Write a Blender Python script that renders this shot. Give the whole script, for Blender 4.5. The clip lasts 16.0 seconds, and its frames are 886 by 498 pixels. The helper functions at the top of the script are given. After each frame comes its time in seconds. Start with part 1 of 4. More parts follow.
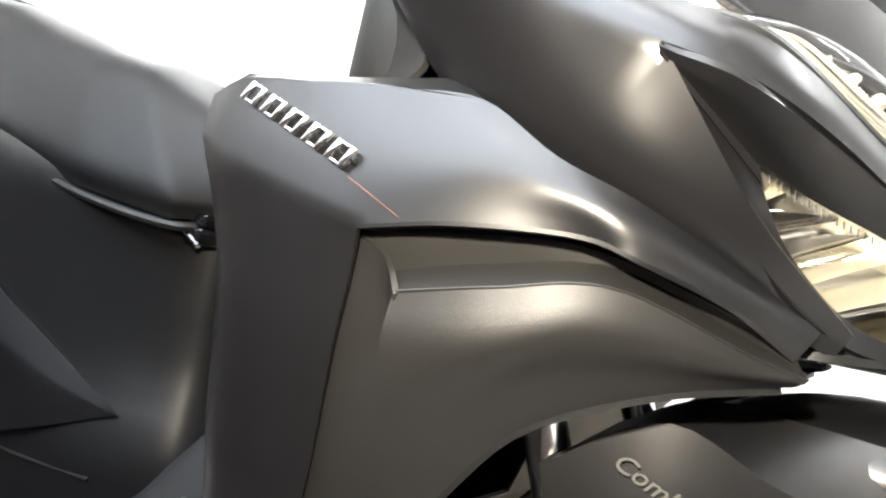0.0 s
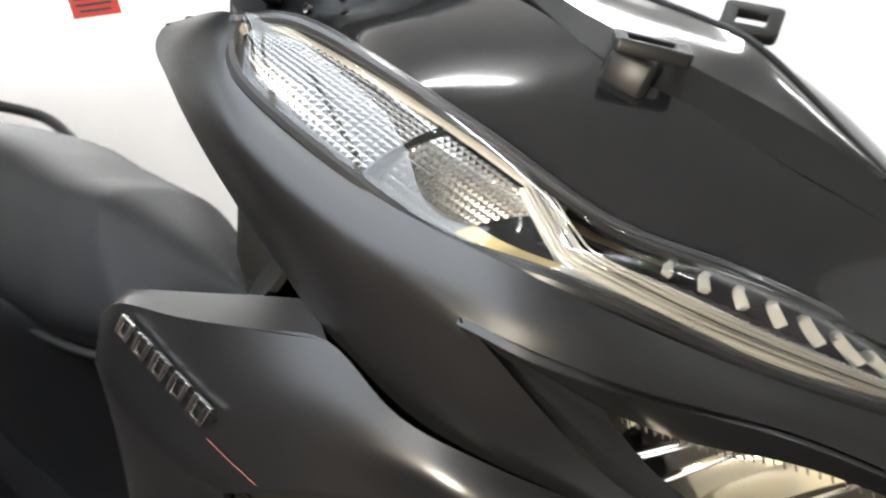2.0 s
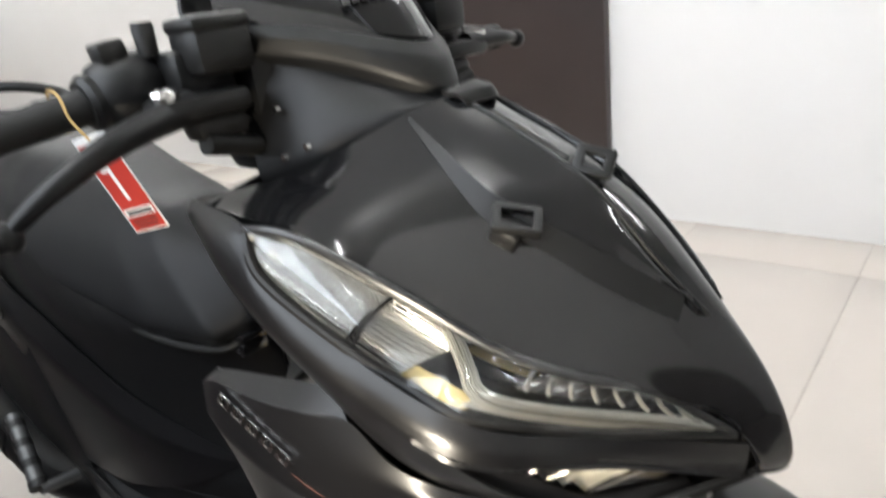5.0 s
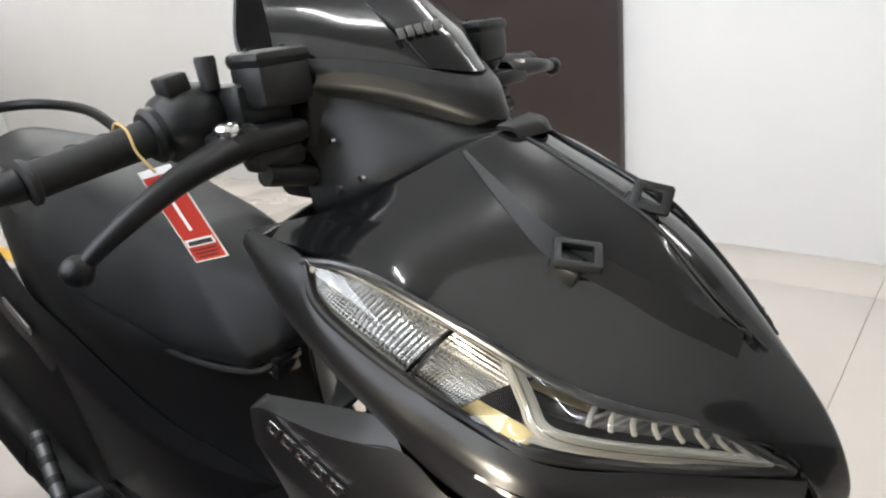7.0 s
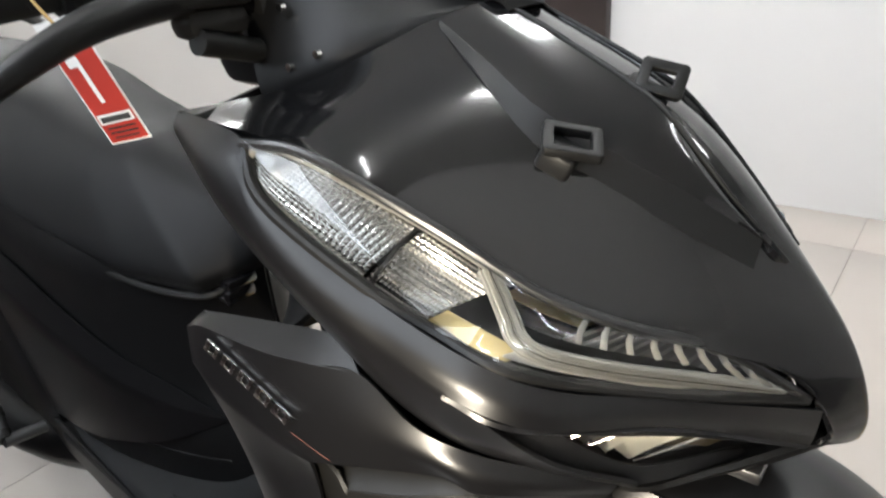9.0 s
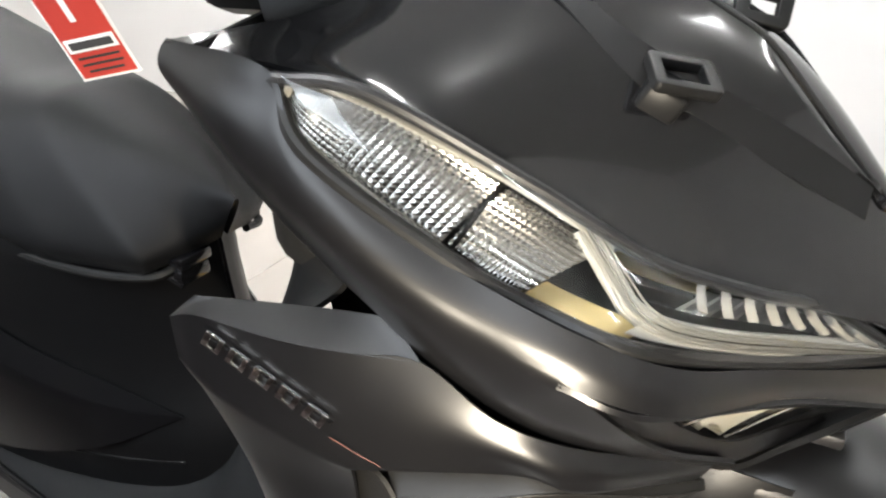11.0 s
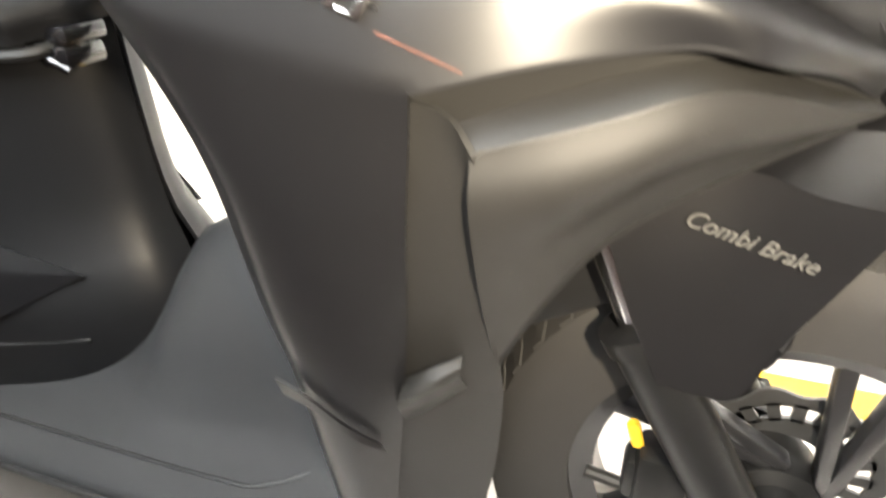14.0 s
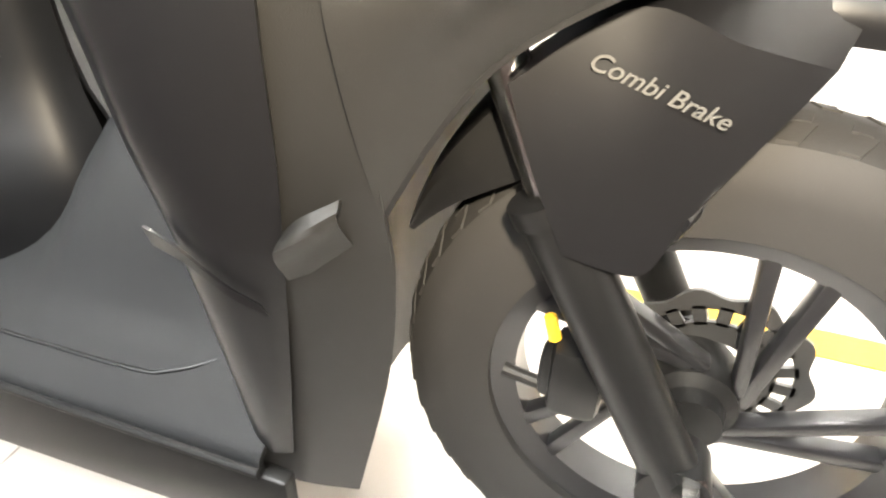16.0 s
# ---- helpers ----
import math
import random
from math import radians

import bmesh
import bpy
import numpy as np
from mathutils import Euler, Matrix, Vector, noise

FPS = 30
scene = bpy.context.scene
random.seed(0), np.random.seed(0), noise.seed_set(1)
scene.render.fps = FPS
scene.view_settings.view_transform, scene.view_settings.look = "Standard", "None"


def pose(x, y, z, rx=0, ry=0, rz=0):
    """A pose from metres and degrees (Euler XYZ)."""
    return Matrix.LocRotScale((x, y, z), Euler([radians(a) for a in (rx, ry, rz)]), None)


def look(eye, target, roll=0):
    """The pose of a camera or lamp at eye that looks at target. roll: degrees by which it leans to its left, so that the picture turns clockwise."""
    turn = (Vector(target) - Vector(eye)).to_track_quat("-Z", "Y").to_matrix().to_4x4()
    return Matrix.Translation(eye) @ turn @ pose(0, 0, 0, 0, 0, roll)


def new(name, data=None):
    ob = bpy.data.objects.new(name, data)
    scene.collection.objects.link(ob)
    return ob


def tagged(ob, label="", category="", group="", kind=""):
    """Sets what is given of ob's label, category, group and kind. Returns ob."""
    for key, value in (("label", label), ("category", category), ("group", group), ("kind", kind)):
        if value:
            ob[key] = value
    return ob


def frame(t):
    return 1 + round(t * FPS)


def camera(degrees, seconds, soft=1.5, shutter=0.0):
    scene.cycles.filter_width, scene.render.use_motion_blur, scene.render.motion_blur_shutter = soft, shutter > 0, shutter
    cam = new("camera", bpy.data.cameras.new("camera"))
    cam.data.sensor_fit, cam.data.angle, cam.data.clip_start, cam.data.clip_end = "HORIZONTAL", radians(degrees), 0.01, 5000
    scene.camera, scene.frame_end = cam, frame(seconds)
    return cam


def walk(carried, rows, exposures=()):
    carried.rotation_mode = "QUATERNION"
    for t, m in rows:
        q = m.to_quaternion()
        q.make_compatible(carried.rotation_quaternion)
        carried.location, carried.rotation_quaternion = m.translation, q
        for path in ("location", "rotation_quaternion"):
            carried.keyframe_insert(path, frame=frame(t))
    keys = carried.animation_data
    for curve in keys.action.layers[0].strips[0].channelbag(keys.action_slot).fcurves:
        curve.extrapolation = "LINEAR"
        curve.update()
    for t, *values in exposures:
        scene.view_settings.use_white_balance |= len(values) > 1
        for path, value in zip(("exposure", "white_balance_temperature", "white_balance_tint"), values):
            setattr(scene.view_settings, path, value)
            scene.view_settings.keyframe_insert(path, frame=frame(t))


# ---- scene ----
# ---- camera ----
cam = camera(70.4, 16.0, soft=2.2, shutter=0.4)
PATH = [
    (0, (-0.0219, -0.4320, 0.6048), (-0.5925, 0.3892, 0.6066), 12.81),
    (0.5, (-0.0129, -0.4246, 0.6075), (-0.5758, 0.4018, 0.6196), 11.92),
    (1, (0.0065, -0.3862, 0.6510), (-0.5527, 0.4419, 0.6894), 9.68),
    (1.5, (0.0288, -0.3959, 0.6906), (-0.5060, 0.4464, 0.7568), 5.80),
    (2, (0.0245, -0.3685, 0.7432), (-0.6038, 0.4059, 0.6688), 2.51),
    (2.4, (0.0558, -0.3478, 0.8091), (-0.6359, 0.3305, 0.5611), -0.15),
    (2.8, (0.0767, -0.3675, 0.8521), (-0.5923, 0.2763, 0.4806), -1.33),
    (3, (0.1073, -0.3619, 0.8570), (-0.5511, 0.2802, 0.4643), -2.27),
    (3.5, (0.1628, -0.3607, 0.8850), (-0.4462, 0.2663, 0.3991), -3.85),
    (4, (0.1689, -0.3765, 0.8808), (-0.4210, 0.2636, 0.3885), -6.48),
    (4.4, (0.1536, -0.3995, 0.9027), (-0.4271, 0.2621, 0.4283), -7.86),
    (5, (0.1496, -0.4198, 0.9669), (-0.4813, 0.2649, 0.6021), -7.49),
    (5.2, (0.1497, -0.4175, 0.9875), (-0.5068, 0.2590, 0.6538), -8.55),
    (7.5, (0.1038, -0.4561, 0.9877), (-0.5274, 0.2354, 0.6365), -6.21),
    (8, (0.0916, -0.4635, 0.9847), (-0.5365, 0.2268, 0.6256), -5.56),
    (8.5, (0.0908, -0.4484, 0.9784), (-0.5340, 0.2383, 0.6068), -5.98),
    (9, (0.0824, -0.4037, 0.9223), (-0.5121, 0.2832, 0.5043), -4.79),
    (11.3, (-0.0550, -0.4163, 0.8880), (-0.4977, 0.3409, 0.4077), -2.34),
    (11.6, (-0.0700, -0.4200, 0.8703), (-0.5138, 0.3166, 0.3599), -1.90),
    (12, (-0.0941, -0.4126, 0.8046), (-0.4875, 0.3402, 0.2768), -1.53),
    (12.1, (-0.1045, -0.4108, 0.7837), (-0.4780, 0.3690, 0.2815), -1.88),
    (12.3, (-0.1283, -0.4089, 0.7462), (-0.5108, 0.3858, 0.2750), -3.53),
    (12.4, (-0.1391, -0.4086, 0.7332), (-0.4948, 0.4018, 0.2676), -3.42),
    (12.5, (-0.1477, -0.4085, 0.7267), (-0.4620, 0.4067, 0.2402), -3.12),
    (13, (-0.1594, -0.4129, 0.7222), (-0.4565, 0.4194, 0.2541), -4.19),
    (13.5, (-0.1622, -0.4144, 0.7167), (-0.4594, 0.4109, 0.2365), -2.82),
    (13.8, (-0.1523, -0.4197, 0.6968), (-0.4464, 0.3989, 0.2035), -1.85),
    (14, (-0.1368, -0.4266, 0.6742), (-0.4250, 0.3888, 0.1722), -1.15),
    (14.1, (-0.1294, -0.4237, 0.6595), (-0.4056, 0.3908, 0.1493), -0.86),
    (14.2, (-0.1208, -0.4227, 0.6574), (-0.3895, 0.3682, 0.1075), -0.25),
    (14.5, (-0.1166, -0.4294, 0.6307), (-0.3604, 0.3685, 0.0795), 1.40),
    (15, (-0.1117, -0.4289, 0.6151), (-0.3694, 0.3622, 0.0603), 1.84),
    (15.5, (-0.1005, -0.4194, 0.5985), (-0.3404, 0.3819, 0.0506), 2.47),
    (16, (-0.0861, -0.4170, 0.6110), (-0.3388, 0.3749, 0.0551), 1.97),
]
EXPOSURES = [(0, 1.7, 6600, 10), (0.7, 1.6, 6600, 10), (1.3, 0.9, 6600, 10), (2, 0.48, 6600, 10), (3, 0.5, 6600, 10), (5, 0.34, 6600, 10), (7.5, 0.2, 6600, 10), (9, 0.15, 6600, 10), (11.3, 0.7, 6700, 10), (12.0, 1.1, 6800, 10), (12.5, 1.6, 6900, 10), (13.0, 1.95, 6950, 10), (13.5, 2.1, 7000, 10), (14.5, 2.4, 7200, 10), (16, 2.55, 7200, 10)]
walk(cam, [(t, look(eye, target, roll)) for t, eye, target, roll in PATH], EXPOSURES)

# ---- world and lights ----
world = bpy.data.worlds.new("world")
scene.world = world
world.use_nodes = True
world.node_tree.nodes["Background"].inputs[0].default_value = (0.9, 0.95, 1.0, 1)
world.node_tree.nodes["Background"].inputs[1].default_value = 0.1


day = bpy.data.lights.new("daylight", "AREA")
day.shape, day.size, day.size_y, day.energy, day.color = "RECTANGLE", 1.5, 1.35, 36, (0.82, 0.9, 1.0)
new("daylight", day).matrix_world = look((-0.65, -1.04, 1.725), (-0.65, 0.2, 1.2))

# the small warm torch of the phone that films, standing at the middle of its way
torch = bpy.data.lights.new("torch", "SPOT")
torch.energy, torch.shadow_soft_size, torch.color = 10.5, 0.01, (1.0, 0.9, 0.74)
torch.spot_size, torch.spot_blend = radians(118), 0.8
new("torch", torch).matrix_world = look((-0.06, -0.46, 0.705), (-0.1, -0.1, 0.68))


# ---- materials ----
def material(name, base, rough=0.5, metal=0.0, coat=0.0, spec=0.5):
    m = bpy.data.materials.new(name)
    m.use_nodes = True
    b = m.node_tree.nodes["Principled BSDF"]
    b.inputs["Base Color"].default_value = (*base, 1)
    b.inputs["Roughness"].default_value = rough
    b.inputs["Metallic"].default_value = metal
    b.inputs["Coat Weight"].default_value = coat
    b.inputs["Coat Roughness"].default_value = 0.04
    b.inputs["Specular IOR Level"].default_value = spec
    return m


def grain(m, scale, bump=0.1, dist=0.001, tint=0.0, stain_scale=3.0, rough_var=0.0):
    """Fine relief, and a slow change of tone and gloss, at real-world size."""
    nt = m.node_tree
    b = nt.nodes["Principled BSDF"]
    tc = nt.nodes.new("ShaderNodeTexCoord")
    fine = nt.nodes.new("ShaderNodeTexNoise")
    fine.inputs["Scale"].default_value = scale
    fine.inputs["Detail"].default_value = 4
    nt.links.new(tc.outputs["Object"], fine.inputs["Vector"])
    if bump:
        bp = nt.nodes.new("ShaderNodeBump")
        bp.inputs["Strength"].default_value = bump
        bp.inputs["Distance"].default_value = dist
        nt.links.new(fine.outputs["Fac"], bp.inputs["Height"])
        nt.links.new(bp.outputs["Normal"], b.inputs["Normal"])
    slow = nt.nodes.new("ShaderNodeTexNoise")
    slow.inputs["Scale"].default_value = stain_scale
    slow.inputs["Detail"].default_value = 3
    nt.links.new(tc.outputs["Object"], slow.inputs["Vector"])
    if tint:
        col = b.inputs["Base Color"].default_value[:3]
        ramp = nt.nodes.new("ShaderNodeMix")
        ramp.data_type = "RGBA"
        ramp.inputs["A"].default_value = (*[c * (1 - tint) for c in col], 1)
        ramp.inputs["B"].default_value = (*[min(1, c * (1 + tint)) for c in col], 1)
        nt.links.new(slow.outputs["Fac"], ramp.inputs["Factor"])
        nt.links.new(ramp.outputs["Result"], b.inputs["Base Color"])
    if rough_var:
        mr = nt.nodes.new("ShaderNodeMapRange")
        r0 = b.inputs["Roughness"].default_value
        mr.inputs["To Min"].default_value = max(0.02, r0 - rough_var)
        mr.inputs["To Max"].default_value = r0 + rough_var
        nt.links.new(slow.outputs["Fac"], mr.inputs["Value"])
        nt.links.new(mr.outputs["Result"], b.inputs["Roughness"])
    return m


def clear(name, tint=(1, 1, 1), rough=0.02):
    """Thin clear plastic: lets light straight through and mirrors at grazing angles."""
    m = bpy.data.materials.new(name)
    m.use_nodes = True
    nt = m.node_tree
    nt.nodes.clear()
    out = nt.nodes.new("ShaderNodeOutputMaterial")
    mix = nt.nodes.new("ShaderNodeMixShader")
    tr = nt.nodes.new("ShaderNodeBsdfTransparent")
    gl = nt.nodes.new("ShaderNodeBsdfGlossy")
    face = nt.nodes.new("ShaderNodeLayerWeight")
    face.inputs["Blend"].default_value = 0.5
    steep = nt.nodes.new("ShaderNodeMath")
    steep.operation = "POWER"
    steep.inputs[1].default_value = 5.0
    fr = nt.nodes.new("ShaderNodeMath")
    fr.operation = "MULTIPLY_ADD"
    fr.inputs[1].default_value = 0.93
    fr.inputs[2].default_value = 0.06
    nt.links.new(face.outputs["Facing"], steep.inputs[0])
    nt.links.new(steep.outputs[0], fr.inputs[0])
    tr.inputs["Color"].default_value = (*tint, 1)
    gl.inputs["Roughness"].default_value = rough
    nt.links.new(fr.outputs[0], mix.inputs[0])
    nt.links.new(tr.outputs[0], mix.inputs[1])
    nt.links.new(gl.outputs[0], mix.inputs[2])
    nt.links.new(mix.outputs[0], out.inputs[0])
    return m


def glowing(name, color, strength):
    m = material(name, (0.9, 0.9, 0.9), 0.4)
    b = m.node_tree.nodes["Principled BSDF"]
    b.inputs["Emission Color"].default_value = (*color, 1)
    b.inputs["Emission Strength"].default_value = strength
    return m


MATTE = grain(material("matte_black_paint", (0.0045, 0.0045, 0.005), 0.32, spec=0.44), 2500, 0.1, 0.0002, 0.1, 6, 0.03)
GLOSS = grain(material("gloss_black_paint", (0.004, 0.004, 0.0045), 0.16, coat=0.5), 900, 0.01, 0.0002, 0.1, 5, 0.03)
COWL_PAINT = grain(material("cowl_black_paint", (0.006, 0.006, 0.0065), 0.12, coat=0.4), 1500, 0.006, 0.0002, 0.1, 6, 0.02)
BODY = grain(material("smooth_black_plastic", (0.006, 0.006, 0.0062), 0.38, spec=0.27), 900, 0.04, 0.0003, 0.1, 8, 0.04)
SATIN = grain(material("satin_black_paint", (0.014, 0.014, 0.015), 0.3, coat=0.15), 1500, 0.03, 0.0002, 0.1, 6, 0.03)
PLASTIC = grain(material("textured_black_plastic", (0.0075, 0.0072, 0.0066), 0.48, spec=0.4), 1400, 0.35, 0.0004, 0.15, 8, 0.05)
DARK = grain(material("plain_black_plastic", (0.007, 0.007, 0.007), 0.42, spec=0.28), 900, 0.1, 0.0003, 0.1, 8, 0.05)
RUBBER = grain(material("rubber", (0.012, 0.0115, 0.011), 0.55, spec=0.35), 700, 0.3, 0.0005, 0.2, 10, 0.05)
MAT = grain(material("foot_mat_rubber", (0.011, 0.0114, 0.012), 0.6, spec=0.2), 900, 0.4, 0.0005, 0.25, 9, 0.06)
TYRE = grain(material("tyre_rubber", (0.02, 0.0188, 0.0175), 0.75), 600, 0.3, 0.0006, 0.2, 10, 0.05)
VINYL = grain(material("seat_vinyl", (0.01, 0.01, 0.0103), 0.45, spec=0.15), 1800, 0.4, 0.0004, 0.12, 7, 0.04)
CHROME = grain(material("chrome", (0.78, 0.77, 0.75), 0.17, 1.0), 300, 0.02, 0.0002, 0.05, 9, 0.05)
STEEL = grain(material("brushed_steel", (0.45, 0.45, 0.45), 0.32, 1.0), 400, 0.1, 0.0003, 0.1, 9, 0.08)
ALU = grain(material("grey_cast_metal", (0.11, 0.11, 0.11), 0.5, 0.8), 500, 0.2, 0.0004, 0.1, 9, 0.05)
LENS = clear("clear_lamp_lens", (0.93, 0.93, 0.92))
MIRROR = grain(material("faceted_chrome", (0.54, 0.54, 0.53), 0.16, 1.0), 200, 0.05, 0.0003, 0.06, 20, 0.05)
REFLECT = grain(material("lamp_reflector", (0.72, 0.7, 0.66), 0.16, 1.0), 200, 0.05, 0.0003, 0.06, 20, 0.05)
BRONZE = grain(material("bronze_lamp_trim", (0.1, 0.082, 0.05), 0.3, 0.8), 300, 0.05, 0.0003, 0.1, 15, 0.05)
GOLD = grain(material("gold_lamp_trim", (0.36, 0.28, 0.13), 0.38, 0.9), 300, 0.05, 0.0003, 0.1, 15, 0.05)
GUIDE = grain(material("light_guide_plastic", (0.46, 0.445, 0.4), 0.3, 0.4, spec=0.6), 500, 0.1, 0.0003, 0.08, 20, 0.05)
WALL = grain(material("white_wall_paint", (0.8, 0.79, 0.78), 0.7), 60, 0.08, 0.001, 0.03, 1.2, 0.05)
CEILING = grain(material("ceiling_paint", (0.5, 0.49, 0.48), 0.8), 60, 0.08, 0.001, 0.04, 1.2, 0.05)
TILE = grain(material("beige_floor_tile", (0.56, 0.51, 0.46), 0.25), 40, 0.02, 0.0005, 0.06, 2.5, 0.06)
GROUT = grain(material("tile_joint", (0.42, 0.37, 0.33), 0.8), 200, 0.2, 0.0006, 0.15, 6)
BROWN = grain(material("dark_brown_panel", (0.035, 0.024, 0.022), 0.4), 90, 0.05, 0.0005, 0.12, 3, 0.06)
YELLOW = grain(material("yellow_floor_paint", (0.75, 0.42, 0.03), 0.55), 90, 0.15, 0.0005, 0.1, 6, 0.05)
RED = grain(material("red_card", (0.42, 0.03, 0.018), 0.5), 120, 0.03, 0.0003, 0.05, 15)
WHITE = material("white_print", (0.8, 0.8, 0.78), 0.5)
SILVER = material("silver_print", (0.065, 0.064, 0.06), 0.45, 0.2)
STRING = material("tan_string", (0.42, 0.27, 0.1), 0.8)
TUBE = glowing("lamp_tube", (0.95, 0.98, 1.0), 70.0)
ORANGE = material("plain_orange", (0.13, 0.04, 0.022), 0.5)
HOLE = material("dark_print", (0.03, 0.03, 0.03), 0.7)


# ---- building helpers ----
V = Vector


def thing(name, label, category, at=(0, 0, 0), group="", kind=""):
    ob = new(name)
    ob.location = at
    ob.empty_display_size = 0.05
    return tagged(ob, label, category, group, kind)


def part(name, bm, mat, parent=None, label="", smooth=True, angle=35):
    me = bpy.data.meshes.new(name)
    bmesh.ops.recalc_face_normals(bm, faces=bm.faces)
    bm.normal_update()
    lim = radians(angle)
    for f in bm.faces:
        f.smooth = smooth
    for e in bm.edges:
        if len(e.link_faces) == 2:
            e.smooth = e.calc_face_angle(0) < lim
    bm.to_mesh(me)
    bm.free()
    me.materials.append(mat)
    ob = new(name, me)
    ob.parent = parent
    if parent is not None:
        ob.matrix_parent_inverse = Matrix.Translation(-parent.location) if parent.type == "EMPTY" else Matrix()
    if label:
        tagged(ob, label)
    return ob


def curve(pts, n, linear=False):
    """n points along a smooth line through pts."""
    P = [V(p) for p in pts]
    out = []
    for i in range(n):
        u = i / (n - 1) * (len(P) - 1)
        k = min(int(u), len(P) - 2)
        f = u - k
        if linear or len(P) == 2:
            out.append(P[k].lerp(P[k + 1], f))
            continue
        a = P[k - 1] if k else P[0] * 2 - P[1]
        d = P[k + 2] if k + 2 < len(P) else P[-1] * 2 - P[-2]
        b, c = P[k], P[k + 1]
        out.append(0.5 * ((2 * b) + (c - a) * f + (2 * a - 5 * b + 4 * c - d) * f * f + (3 * b - a - 3 * c + d) * f ** 3))
    return out


def flipped(rows):
    return [[(x, -y, z) for x, y, z in r] for r in rows]


def grid(rows, nu, nv, linear=False, ease=0):
    """nu by nv points of a smooth sheet through rows of points; ease: rounds of smoothing inside its border."""
    fine = [curve(r, nu) for r in rows]
    g = [curve([r[i] for r in fine], nv, linear) for i in range(nu)]
    for _ in range(ease):
        g = [[g[i][j] if i in (0, nu - 1) or j in (0, nv - 1) else g[i][j] * 0.5 + (g[i - 1][j] + g[i + 1][j] + g[i][j - 1] + g[i][j + 1]) * 0.125 for j in range(nv)] for i in range(nu)]
    return g


def shell(grids, thick, inward):
    """One shell of sheets of points, welded where they meet; inward: a point on its inner side."""
    bm = bmesh.new()
    for pts in grids:
        g = [[bm.verts.new(p) for p in col] for col in pts]
        for i in range(len(g) - 1):
            for j in range(len(g[0]) - 1):
                bm.faces.new([g[i][j], g[i + 1][j], g[i + 1][j + 1], g[i][j + 1]])
    bmesh.ops.remove_doubles(bm, verts=bm.verts, dist=1e-5)
    bmesh.ops.recalc_face_normals(bm, faces=bm.faces)
    if thick:
        bm.normal_update()
        c = V(inward)
        s = sum(1 if f.normal.dot(f.calc_center_median() - c) > 0 else -1 for f in bm.faces)
        if s < 0:
            bmesh.ops.reverse_faces(bm, faces=bm.faces)
            bm.normal_update()
        old = list(bm.verts)
        inner = {v: bm.verts.new(v.co - v.normal * thick) for v in old}
        faces = list(bm.faces)
        edges = [(e.verts[0], e.verts[1]) for e in bm.edges if len(e.link_faces) == 1]
        for f in faces:
            bm.faces.new([inner[v] for v in reversed(f.verts)])
        for a, b in edges:
            bm.faces.new([a, b, inner[b], inner[a]])
    return bm


def skin(rows, nu=24, nv=10, thick=0.003, linear=False, inward=(0, 0, 0), ease=0):
    """A smooth shell through rows of points."""
    return shell([grid(rows, nu, nv, linear, ease)], thick, inward)


def tube(pts, r, seg=10, n=None, smooth=True, taper=None):
    """A round rod along a line; r a number, taper the radius at its end."""
    P = curve(pts, n) if n else [V(p) for p in pts]
    bm = bmesh.new()
    rings = []
    up = None
    for i, p in enumerate(P):
        t = (P[min(i + 1, len(P) - 1)] - P[max(i - 1, 0)]).normalized()
        if up is None:
            up = t.orthogonal().normalized()
        up = (up - t * up.dot(t)).normalized()
        side = t.cross(up)
        rr = r if taper is None else r + (taper - r) * i / (len(P) - 1)
        rings.append([bm.verts.new(p + rr * (math.cos(a) * up + math.sin(a) * side)) for a in [2 * math.pi * k / seg for k in range(seg)]])
    for a, b in zip(rings, rings[1:]):
        for k in range(seg):
            bm.faces.new([a[k], a[(k + 1) % seg], b[(k + 1) % seg], b[k]])
    bm.faces.new(rings[0])
    bm.faces.new(rings[-1][::-1])
    return bm


def box(lo, hi, bevel=0.002):
    bm = bmesh.new()
    bmesh.ops.create_cube(bm, size=1)
    for v in bm.verts:
        v.co = V([lo[k] + (hi[k] - lo[k]) * (v.co[k] + 0.5) for k in range(3)])
    if bevel:
        bmesh.ops.bevel(bm, geom=bm.edges, offset=bevel, segments=2, affect="EDGES", profile=0.5)
    return bm


def plate(outline, normal, thick, bevel=0.0):
    """A flat piece with the given outline, thick along normal."""
    bm = bmesh.new()
    n = V(normal).normalized() * thick
    lo = [bm.verts.new(V(p)) for p in outline]
    hi = [bm.verts.new(V(p) + n) for p in outline]
    bm.faces.new(lo[::-1])
    bm.faces.new(hi)
    for i in range(len(lo)):
        k = (i + 1) % len(lo)
        bm.faces.new([lo[i], lo[k], hi[k], hi[i]])
    if bevel:
        bmesh.ops.bevel(bm, geom=list(bm.edges), offset=bevel, segments=2, affect="EDGES", profile=0.5)
    return bm


def lathe(profile, seg=48, axis="y", centre=(0, 0, 0), closed=True):
    """Turns (radius, along) round an axis."""
    bm = bmesh.new()
    rings = []
    for k in range(seg):
        a = 2 * math.pi * k / seg
        ring = []
        for r, h in profile:
            p = (r * math.cos(a), h, r * math.sin(a)) if axis == "y" else (r * math.cos(a), r * math.sin(a), h) if axis == "z" else (h, r * math.cos(a), r * math.sin(a))
            ring.append(bm.verts.new(V(p) + V(centre)))
        rings.append(ring)
    m = len(profile)
    for k in range(seg):
        a, b = rings[k], rings[(k + 1) % seg]
        for i in range(m if closed else m - 1):
            bm.faces.new([a[i], a[(i + 1) % m], b[(i + 1) % m], b[i]])
    return bm


